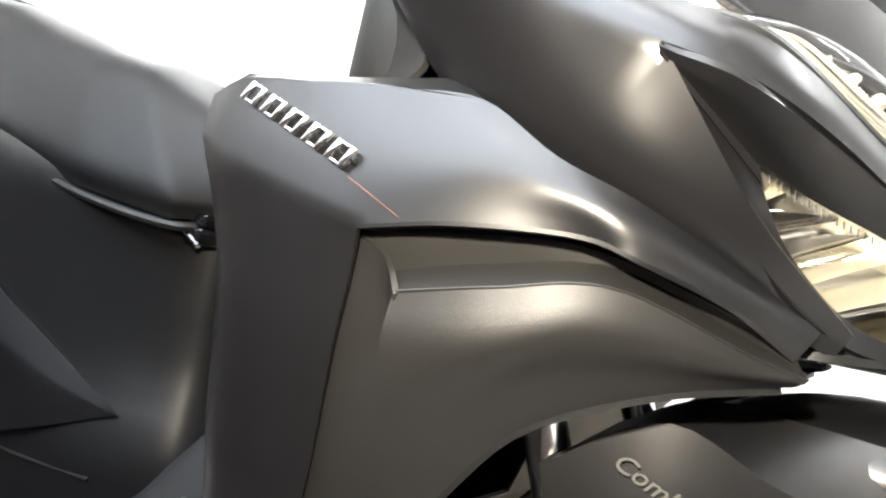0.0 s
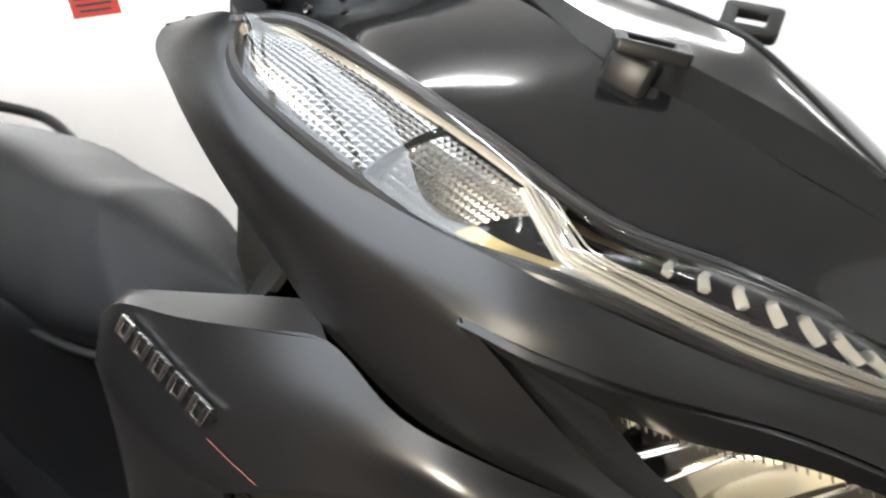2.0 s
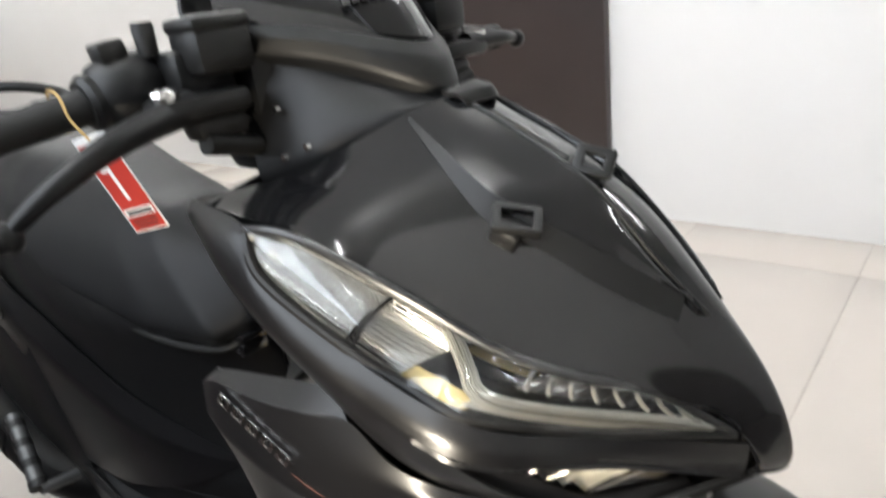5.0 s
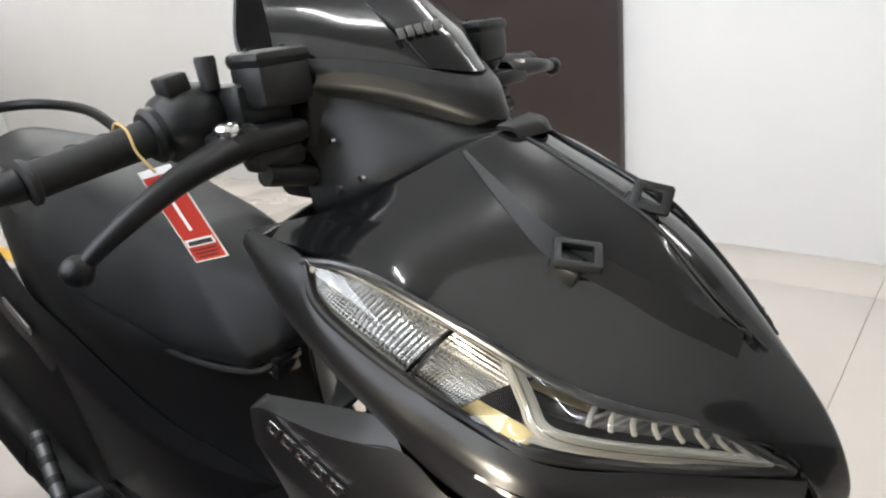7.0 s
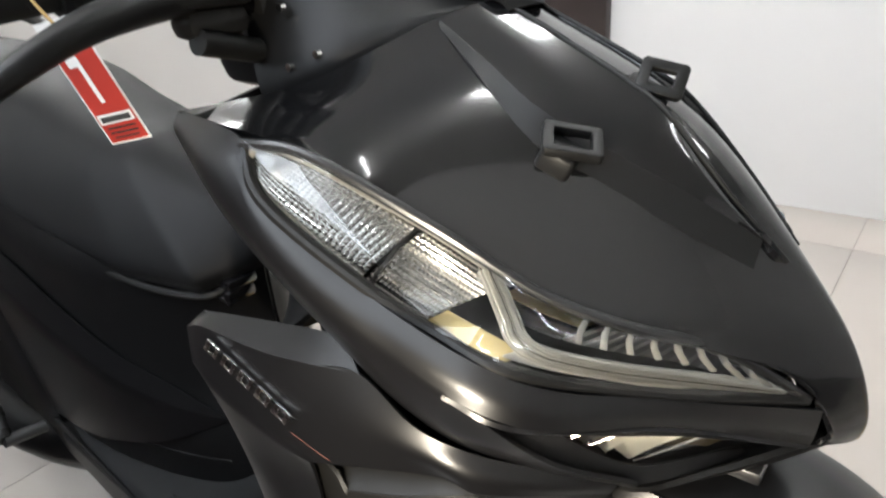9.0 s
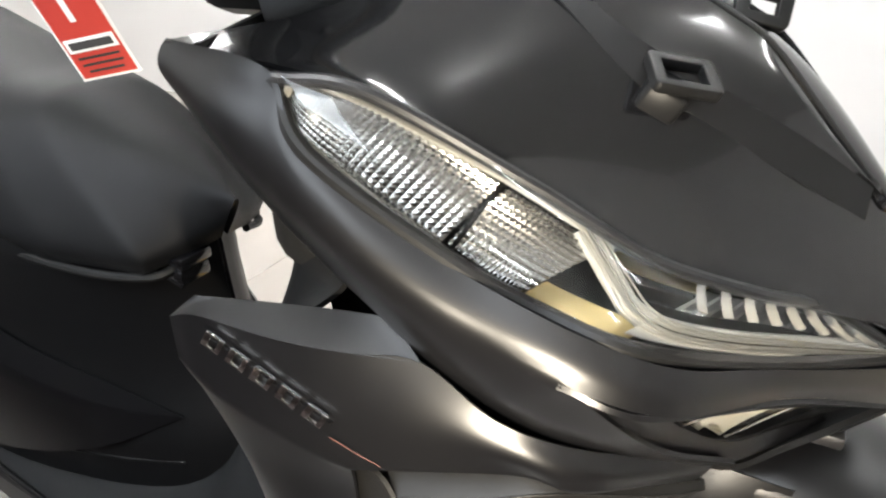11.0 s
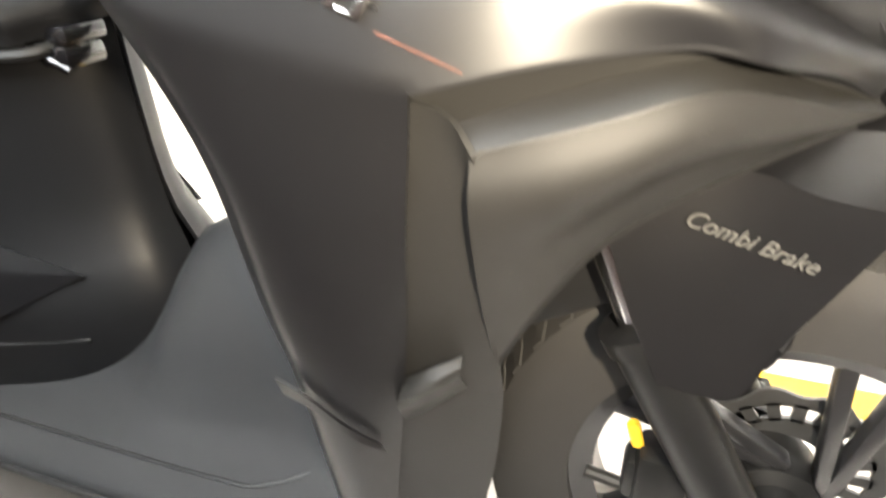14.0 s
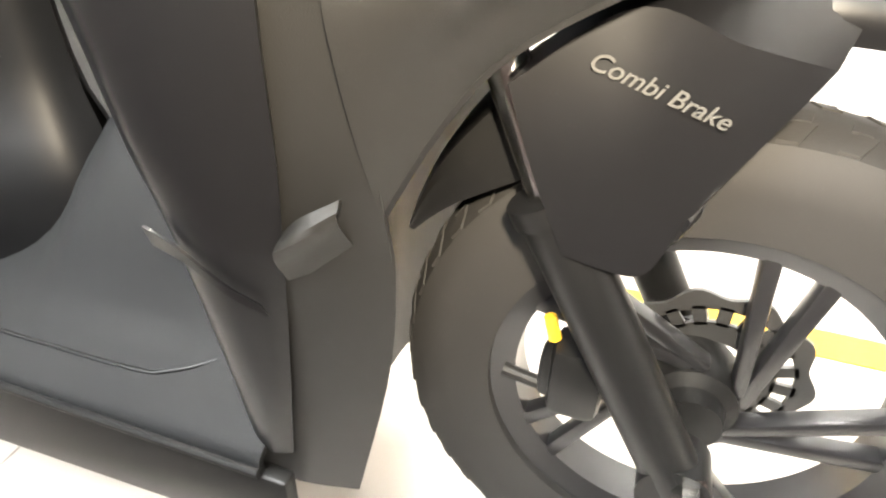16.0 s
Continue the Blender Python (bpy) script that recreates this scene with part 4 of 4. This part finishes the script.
for x, zt, zb, w, foot in ((-0.57, 0.59, 0.21, 0.003, 0.012), (-0.585, 0.6, 0.21, 0.035, 0.054), (-0.64, 0.605, 0.21, 0.08, 0.096), (-0.71, 0.615, 0.22, 0.12, 0.126), (-0.79, 0.63, 0.26, 0.148, 0.149), (-0.9, 0.65, 0.265, 0.168, 0.168), (-1.05, 0.71, 0.3, 0.175, 0.175), (-1.3, 0.77, 0.5, 0.15, 0.15), (-1.5, 0.8, 0.66, 0.09, 0.09)):
    FRONT.append([(x + 0.03, -foot * 0.97, zb - 0.02), (x + 0.038, -foot, 0.325), (x + 0.008, -w, 0.42), (x, -w * 0.96, 0.52), (x, -w * 0.9, zt), (x, 0, zt + 0.03)])
part("centre_body", skin(mirrored(FRONT), 33, 24, 0.004, inward=(-0.75, 0, 0.45)), BODY, scooter, "black body below the seat")
for s in (-1, 1):
    part("body_seam", tube([(r[1][0], s * (abs(r[1][1]) + 0.0005), r[1][2] - 0.012) for r in FRONT[2:6]], 0.0022, 8), DARK, scooter)
latch = part("seat_latch", joined(box((-0.6, -0.062, 0.574), (-0.56, -0.02, 0.588), 0.004), box((-0.592, -0.064, 0.556), (-0.562, -0.024, 0.574), 0.005), tube([(-0.606, -0.058, 0.582), (-0.59, -0.066, 0.57), (-0.566, -0.06, 0.556)], 0.004, 10)), GLOSS, scooter, "small gloss black latch with a chrome pin")
part("pin", tube([(-0.597, -0.064, 0.583), (-0.594, -0.071, 0.586)], 0.0032, 12), CHROME, latch, "chrome pin")
both("body_panel", [[(-0.6, -0.084, 0.376), (-0.68, -0.115, 0.422), (-0.77, -0.147, 0.468), (-0.87, -0.165, 0.52), (-0.985, -0.176, 0.575), (-1.12, -0.182, 0.62), (-1.34, -0.163, 0.69), (-1.58, -0.125, 0.76)],
                    [(-0.6, -0.084, 0.376), (-0.68, -0.127, 0.395), (-0.77, -0.161, 0.43), (-0.87, -0.18, 0.475), (-0.985, -0.193, 0.525), (-1.12, -0.2, 0.57), (-1.34, -0.19, 0.63), (-1.6, -0.165, 0.71)],
                    [(-0.601, -0.0845, 0.3755), (-0.68, -0.134, 0.34), (-0.77, -0.16, 0.31), (-0.87, -0.175, 0.285), (-0.985, -0.182, 0.275), (-1.12, -0.187, 0.285), (-1.34, -0.185, 0.39), (-1.6, -0.16, 0.52)]], MATTE, scooter, "matte black rear side panel with a sharp upper facet", nu=44, nv=13, linear=True, inward=(-1, 0, 0.5))
FLOOR = [[(x, -0.188, 0.222), (x, -0.186, 0.238), (x, -0.165, 0.252), (x, -0.12, 0.277 - (0.4 - h) * 0.1), (x, -0.06, 0.265 + (h - 0.265) * 0.7), (x, 0, h)] for x, h in ((-0.29, 0.42), (-0.36, 0.42), (-0.44, 0.42), (-0.52, 0.4), (-0.57, 0.325), (-0.64, 0.285), (-0.7, 0.28), (-1.0, 0.28))]
board = part("footboard", skin(mirrored(FLOOR), 33, 24, 0.006, inward=(-0.5, 0, 0.1)), MAT, scooter, "textured black footboard mat")
for s in (-1, 1):
    part("edge_rail", tube([(-0.29, s * 0.189, 0.228), (-0.72, s * 0.189, 0.233), (-1.2, s * 0.183, 0.27)], 0.004, 10), DARK, board)
    part("side_skirt", plate([(-0.27, s * 0.188, 0.222), (-0.72, s * 0.188, 0.226), (-1.22, s * 0.184, 0.27), (-1.24, s * 0.184, 0.2), (-0.9, s * 0.186, 0.168), (-0.6, s * 0.188, 0.145), (-0.27, s * 0.188, 0.15)], (0, -s, 0), 0.014, 0.003), PLASTIC, board)
    part("mat_seam", tube([(-0.33, s * 0.115, 0.272), (-0.385, s * 0.15, 0.26), (-0.44, s * 0.158, 0.257), (-0.68, s * 0.158, 0.257)], 0.0016, 6, 24), DARK, board)
part("leg_shield", skin(mirrored([[(-0.36, -0.2, 0.64), (-0.355, -0.12, 0.605), (-0.36, 0, 0.585)], [(-0.328, -0.2, 0.55), (-0.34, -0.12, 0.545), (-0.35, 0, 0.54)], [(-0.312, -0.19, 0.43), (-0.345, -0.12, 0.43), (-0.355, 0, 0.44)], [(-0.302, -0.17, 0.27), (-0.335, -0.12, 0.27), (-0.345, 0, 0.29)]]), 21, 20, 0.004, inward=(-0.2, 0, 0.5)), PLASTIC, scooter, "black inner leg shield")
part("under_body", box((-1.3, -0.11, 0.18), (-0.28, 0.11, 0.235), 0.02), DARK, scooter)
part("engine", box((-1.3, -0.12, 0.24), (-0.85, 0.13, 0.42), 0.04), ALU, scooter, "grey cast engine case")
REAR = (-1.28, 0, 0.262)
rear_wheel = part("rear_wheel", lathe([(0.03, -0.05), (0.16, -0.03), (0.19, -0.04), (0.19, 0.04), (0.16, 0.03), (0.03, 0.05)], 48, "y", REAR), SATIN, scooter, "black rear wheel")
part("tyre", lathe([(0.186, -0.04), (0.21, -0.05), (0.236, -0.046), (0.254, -0.024), (0.258, 0), (0.254, 0.024), (0.236, 0.046), (0.21, 0.05), (0.186, 0.04)], 64, "y", REAR), TYRE, rear_wheel)
exhaust = part("exhaust", tube([(-1.0, -0.12, 0.16), (-1.12, -0.17, 0.17), (-1.26, -0.2, 0.2), (-1.66, -0.2, 0.29)], 0.054, 24, 24), BODY, scooter, "black exhaust silencer")
part("heat_shield", skin([[(-1.3, -0.245, 0.25), (-1.44, -0.25, 0.28), (-1.6, -0.25, 0.315)], [(-1.3, -0.259, 0.21), (-1.44, -0.262, 0.24), (-1.6, -0.262, 0.275)], [(-1.3, -0.245, 0.17), (-1.44, -0.25, 0.2), (-1.6, -0.25, 0.235)]], 14, 8, 0.003, inward=(-1.3, 0, 0.3)), DARK, exhaust, "black heat shield")
part("engine_cover", box((-1.62, -0.196, 0.2), (-0.99, -0.06, 0.56), 0.05), BODY, scooter, "black cover over the engine and swing arm")
peg = part("passenger_peg", tube([(-1.16, -0.238, 0.345), (-1.1, -0.25, 0.3), (-1.04, -0.262, 0.255)], 0.014, 14), ALU, scooter, "folded aluminium passenger peg")
for k in range(4):
    a = V((-1.15, -0.241, 0.337)).lerp(V((-1.05, -0.26, 0.262)), k / 3)
    part("peg_rib", tube([a, a + V((0.012, -0.0025, -0.009))], 0.0158, 14), RUBBER, peg)
part("peg_bracket", tube([(-1.04, -0.2, 0.24), (-1.035, -0.262, 0.252)], 0.011, 12), ALU, peg)
for s in (-1, 1):
    part("model_strip", moved(box((-0.055, -0.002, -0.009), (0.055, 0.002, 0.009), 0.0015), Matrix.Translation((-1.13, s * 0.207, 0.585)) @ Matrix.Rotation(0.33, 4, "Y")), STEEL, scooter, "silver strip on the rear panel")
part("grab_rail", tube([(-1.26, -0.125, 0.8), (-1.36, -0.13, 0.85), (-1.46, -0.12, 0.885), (-1.56, -0.07, 0.905), (-1.6, 0, 0.91), (-1.56, 0.07, 0.905), (-1.46, 0.12, 0.885), (-1.36, 0.13, 0.85), (-1.26, 0.125, 0.8)], 0.012, 12, 40), DARK, scooter, "black grab rail round the rear of the seat")
for s in (-1, 1):
    part("stand_leg", tube([(-0.9, s * 0.1, 0.22), (-0.95, s * 0.15, 0.012)], 0.012, 10), DARK, scooter)

# handlebar
COVER = [
    [(-0.35, -0.118, 0.945), (-0.285, -0.062, 0.925), (-0.207, 0, 0.892)],
    [(-0.345, -0.122, 0.96), (-0.285, -0.068, 0.945), (-0.214, 0, 0.912)],
    [(-0.348, -0.118, 0.99), (-0.302, -0.066, 0.984), (-0.248, 0, 0.965)],
    [(-0.375, -0.104, 1.025), (-0.345, -0.055, 1.026), (-0.31, 0, 1.022)],
    [(-0.43, -0.09, 1.035), (-0.42, -0.05, 1.045), (-0.41, 0, 1.045)],
]
cover = part("handlebar_cover", skin(mirrored(COVER), 31, 26, 0.003, inward=(-0.42, 0, 0.95), ease=2), COWL_PAINT, scooter, "gloss black handlebar visor with a matte rim")
RIM = [
    [(-0.352, -0.119, 0.943), (-0.285, -0.064, 0.923), (-0.204, 0, 0.889)],
    [(-0.35, -0.124, 0.95), (-0.281, -0.07, 0.934), (-0.2, 0, 0.899)],
    [(-0.348, -0.126, 0.962), (-0.284, -0.074, 0.95), (-0.207, 0, 0.921)],
    [(-0.348, -0.124, 0.971), (-0.291, -0.071, 0.961), (-0.222, 0, 0.937)],
    [(-0.352, -0.119, 0.972), (-0.298, -0.064, 0.962), (-0.23, 0, 0.938)],
]
part("rim", skin(mirrored(RIM), 31, 13, 0.002, linear=True, inward=(-0.42, 0, 0.95)), DARK, cover, "matte black rim of the visor")
part("visor_ridge", skin(mirrored([[(-0.248, -0.034, 0.948), (-0.222, 0, 0.94)], [(-0.277, -0.043, 0.985), (-0.246, 0, 0.972)], [(-0.33, -0.043, 1.022), (-0.304, 0, 1.024)]]), 15, 14, 0.003, linear=True, inward=(-0.42, 0, 0.93)), GLOSS, cover, "raised gloss facet of the visor")
m = frame_at((-0.264, -0.028, 0.978), (0.45, 0.85, 0.1), (0.7, -0.5, 0.5))
for k in range(5):
    part("cover_badge_block", moved(box((-0.02 + 0.0083 * k, -0.0048, 0.004), (-0.0138 + 0.0083 * k, 0.0048, 0.0056), 0.0004), m), SILVER, cover, "small silver block")
part("cover_back", skin(mirrored([[(-0.35, -0.118, 0.945), (-0.38, -0.08, 0.93), (-0.4, 0, 0.92)], [(-0.4, -0.12, 0.98), (-0.43, -0.08, 0.98), (-0.45, 0, 0.98)], [(-0.43, -0.09, 1.035), (-0.44, -0.05, 1.04), (-0.45, 0, 1.04)]]), 21, 12, 0.003), DARK, cover)
part("steering_cover", skin(mirrored([[(-0.345, -0.112, 0.947), (-0.285, -0.06, 0.928), (-0.212, 0, 0.894)], [(-0.34, -0.115, 0.9), (-0.27, -0.075, 0.9), (-0.205, 0, 0.893)], [(-0.325, -0.125, 0.846), (-0.262, -0.09, 0.866), (-0.195, 0, 0.888)], [(-0.32, -0.12, 0.815), (-0.26, -0.08, 0.83), (-0.2, 0, 0.86)]]), 25, 16, 0.003, inward=(-0.4, 0, 0.88)), BODY, scooter, "plain black cover below the handlebar")
part("column_back", box((-0.4, -0.115, 0.84), (-0.32, 0.1, 0.955), 0.02), DARK, scooter)
for s in (-1, 1):
    Y = lambda v: s * v
    grip = part("grip", lathe([(0.0, 0.0), (0.015, 0.0), (0.0158, 0.004), (0.0145, 0.01), (0.0142, 0.025), (0.0138, 0.045), (0.0135, 0.066), (0.0137, 0.092), (0.0172, 0.0945), (0.0172, 0.098), (0.012, 0.1), (0.0, 0.1)], 24, "z", (0, 0, 0), False), RUBBER, scooter, "ribbed black rubber grip")
    grip.data.transform(Matrix.Translation((-0.384, Y(0.219), 0.9255)) @ V((0, s, -0.13)).to_track_quat("Z", "X").to_matrix().to_4x4())
    part("bar_end", tube([(-0.386, Y(0.319), 0.9125), (-0.387, Y(0.34), 0.9095)], 0.0118, 18, taper=0.0092), DARK, grip)
    for k in range(4):
        at = V((-0.384, Y(0.236), 0.9235)).lerp(V((-0.386, Y(0.316), 0.913)), k / 3.4)
        groove = [at + V((0.0141 * math.cos(q), Y(0.018 * (q - 2.2) / 3), 0.0141 * math.sin(q))) for q in [-0.6 + 0.35 * n for n in range(11)]]
        part("grip_rib", tube(groove, 0.0011, 6), RUBBER, grip)
    hous = part("switch_housing", joined(lathe([(0.0, 0.0), (0.019, 0.0), (0.0225, 0.004), (0.022, 0.01), (0.026, 0.014), (0.031, 0.028), (0.032, 0.045), (0.028, 0.058), (0.0, 0.06)], 28, "z", (0, 0, 0), False)), DARK, scooter, "rounded black switch housing")
    hous.data.transform(Matrix.Translation((-0.382, Y(0.226), 0.9255)) @ V((0.02, -s, 0.13)).to_track_quat("Z", "X").to_matrix().to_4x4())
    part("switch", moved(box((-0.011, -0.011, -0.004), (0.011, 0.011, 0.012), 0.003), Matrix.Translation((-0.375, Y(0.199), 0.958)) @ Matrix.Rotation(-0.15 * s, 4, "X")), PLASTIC, hous)
    part("bar", tube([(-0.378, Y(0.17), 0.933), (-0.37, Y(0.08), 0.94)], 0.015, 16), DARK, scooter)
    res = part("fluid_reservoir", box((-0.352, min(Y(0.112), Y(0.164)), 0.935), (-0.306, max(Y(0.112), Y(0.164)), 0.974), 0.009), DARK, scooter, "black brake fluid reservoir")
    part("bar_clamp", box((-0.372, min(Y(0.12), Y(0.172)), 0.915), (-0.33, max(Y(0.12), Y(0.172)), 0.957), 0.008), DARK, res)
    part("lid", box((-0.353, min(Y(0.111), Y(0.165)), 0.966), (-0.305, max(Y(0.111), Y(0.165)), 0.98), 0.0065), DARK, res)
    for q in (0.122, 0.156):
        part("lid_screw", lathe([(0, 0.0015), (0.0025, 0.001), (0.0028, -0.002), (0, -0.002)], 10, "z", (-0.329, Y(q), 0.981), False), DARK, res)
    part("mirror_mount", lathe([(0, 0.012), (0.0075, 0.012), (0.0085, 0.009), (0.0075, -0.014), (0, -0.014)], 16, "z", (-0.362, Y(0.174), 0.968), False), RUBBER, res)
    perch = part("lever_perch", joined(box((-0.35, min(Y(0.125), Y(0.2)), 0.905), (-0.305, max(Y(0.125), Y(0.2)), 0.924), 0.007), box((-0.345, min(Y(0.125), Y(0.175)), 0.885), (-0.315, max(Y(0.125), Y(0.175)), 0.906), 0.009), tube([(-0.318, Y(0.17), 0.885), (-0.325, Y(0.12), 0.872)], 0.009, 14)), DARK, scooter, "black lever bracket with a chrome bolt")
    part("pivot_bolt", lathe([(0, 0.0045), (0.006, 0.004), (0.0095, 0.0022), (0.0105, 0.0), (0.0105, -0.003), (0.009, -0.004), (0.009, -0.01), (0, -0.01)], 24, "z", (-0.318, Y(0.193), 0.928), False), CHROME, perch, "chrome pivot bolt")
    part("tension_rod", tube([(-0.325, Y(0.125), 0.868), (-0.32, Y(0.088), 0.862)], 0.0028, 10), DARK, perch)
    tip = V((-0.322, Y(0.32), 0.859)) if s < 0 else V((-0.322, 0.278, 0.912))
    mids = [(-0.32, Y(0.172), 0.915), (-0.315, Y(0.205), 0.91), (-0.309, Y(0.24), 0.903), (-0.307, Y(0.272), 0.891), (-0.311, Y(0.3), 0.876)] if s < 0 else [(-0.32, 0.172, 0.918), (-0.315, 0.205, 0.92), (-0.312, 0.24, 0.918)]
    lever_bm = tube(mids + [tuple(tip)], 0.0135, 16, 26, taper=0.005)
    lever = part("brake_lever", lever_bm, BODY, scooter, "black brake lever with a ball end")
    bm = bmesh.new()
    bmesh.ops.create_uvsphere(bm, u_segments=18, v_segments=12, radius=0.0112, matrix=Matrix.Translation(tip))
    part("lever_ball", bm, BODY, lever)
    part("brake_cable", tube([(-0.33, Y(0.14), 0.882), (-0.33, Y(0.11), 0.872), (-0.34, Y(0.09), 0.85), (-0.33, Y(0.08), 0.8)], 0.0035, 8, 18), RUBBER, scooter)
    part("cable", tube([(-0.345, Y(0.17), 0.905), (-0.335, Y(0.12), 0.895), (-0.345, Y(0.09), 0.87), (-0.35, Y(0.07), 0.82)], 0.003, 8, 18), RUBBER, scooter)
for x, y, z in ((-0.305, -0.095, 0.9), (-0.28, -0.09, 0.868), (-0.325, -0.12, 0.89), (-0.3, -0.1, 0.86)):
    part("screw", lathe([(0, 0.002), (0.003, 0.001), (0.003, -0.003), (0, -0.003)], 10, "y", (x, y - 0.012, z), False), CHROME, scooter)

# two hooks on the cowl
def square_eye(w, h, hole_w, hole_h, t, m):
    """A flat plate with cut corners and a rectangular hole through it."""
    c = 0.3 * (w - hole_w)
    outer = [(-w + c, -h), (w - c, -h), (w, -h + c), (w, h - c), (w - c, h), (-w + c, h), (-w, h - c), (-w, -h + c)]
    inner = [(-hole_w, -hole_h), (hole_w, -hole_h), (hole_w, -hole_h), (hole_w, hole_h), (hole_w, hole_h), (-hole_w, hole_h), (-hole_w, hole_h), (-hole_w, -hole_h)]
    bm = bmesh.new()
    loops = [[bm.verts.new((x, y, z)) for x, y in pts] for pts, z in ((outer, -t), (outer, t), (inner, t), (inner, -t))]
    for a in range(4):
        p, q = loops[a], loops[(a + 1) % 4]
        for k in range(8):
            bm.faces.new([p[k], p[(k + 1) % 8], q[(k + 1) % 8], q[k]])
    bmesh.ops.remove_doubles(bm, verts=bm.verts, dist=1e-6)
    bmesh.ops.bevel(bm, geom=[e for e in bm.edges if len(e.link_faces) == 2 and e.calc_face_angle(0) > 0.6], offset=0.0008, segments=2, affect="EDGES", profile=0.5)
    return moved(bm, m)


for o in ((-0.098, -0.078, 0.806), (-0.078, -0.009, 0.831)):
    o = V(o)
    tall = 0.006 if o.y > -0.03 else 0.0
    m = frame_at(o, (0.8, 0.25, -0.45), (0.5, -0.15, 0.8))
    mr = frame_at(o + V((0.011, 0.0, 0.013)), (0.9, 0.3, -0.25), (0.3, -0.75, 0.58)) if tall else frame_at(o + V((0.006, 0, 0.013)), (0.75, 0.5, -0.2), (0.2, -0.35, 0.9))
    hook = part("mount_hook", moved(box((-0.015, -0.01, -0.008), (0.008 + tall, 0.01, 0.01), 0.003), m), DARK, scooter, "black plastic hook with a square eye", angle=50)
    part("eye", square_eye(0.018 - tall / 2, 0.0135 - tall / 3, 0.0115 - tall / 1.5, 0.008 - tall / 2, 0.0032, mr), DARK, hook, "", angle=50)

# ---- loose things ----
tag = thing("hang_tag", "red card tag with white print hanging on string from the grip", "tag", (-0.34, -0.25, 0.94))
TL, TR, BR, BL = V((-0.359, -0.25, 0.905)), V((-0.336, -0.235, 0.91)), V((-0.319, -0.216, 0.833)), V((-0.342, -0.232, 0.829))
nrm = (TR - TL).cross(BL - TL).normalized()
if nrm.y > 0:
    nrm = -nrm
at = lambda u, v, d=0.0: (TL.lerp(TR, u)).lerp(BL.lerp(BR, u), v) + nrm * d
quad = lambda u0, u1, v0, v1, d: [at(u0, v0, d), at(u1, v0, d), at(u1, v1, d), at(u0, v1, d)]
card = part("card", plate(quad(0, 1, 0, 1, 0), nrm, 0.0006), WHITE, tag)
part("red_print", plate(quad(0.04, 0.96, 0.07, 0.985, 0.0008), nrm, 0.0002), RED, tag)
part("white_bar", plate(quad(0.4, 0.5, 0.36, 0.66, 0.0012), nrm, 0.0002), WHITE, tag)
part("white_bar", plate(quad(0.2, 0.5, 0.28, 0.36, 0.0012), nrm, 0.0002), WHITE, tag)
part("white_band", plate(quad(0.08, 0.92, 0.75, 0.83, 0.0012), nrm, 0.0002), WHITE, tag)
part("dark_line", plate(quad(0.14, 0.86, 0.77, 0.815, 0.0015), nrm, 0.0002), HOLE, tag)
for k in range(3):
    part("dark_line", plate(quad(0.15 + 0.05 * (k == 2), 0.85 - 0.05 * (k == 2), 0.86 + 0.04 * k, 0.875 + 0.04 * k, 0.0012), nrm, 0.0002), BROWN, tag)
part("string", tube([at(0.5, 0.04, 0.001), (-0.356, -0.2475, 0.92), (-0.366, -0.2465, 0.936), (-0.384, -0.246, 0.9405), (-0.396, -0.246, 0.93)], 0.0011, 8, 20), STRING, tag, "tan string")

# ---- floor tiles ----
floor = bpy.data.objects["floor"]
S, T = 0.6, 1.2
for i in range(-16, 7):
    for j in range(-2, 3):
        x, y = -0.09 + i * S, 0.55 + j * T
        lo, hi = (max(x, room["x0"]), max(y, room["y0"])), (min(x + S, room["x1"]), min(y + T, room["y1"]))
        if hi[0] - lo[0] < 0.02 or hi[1] - lo[1] < 0.02:
            continue
        part("tile", box((lo[0] + 0.0012, lo[1] + 0.0012, -0.02), (hi[0] - 0.0012, hi[1] - 0.0012, 0), 0.0008), TILE, floor)
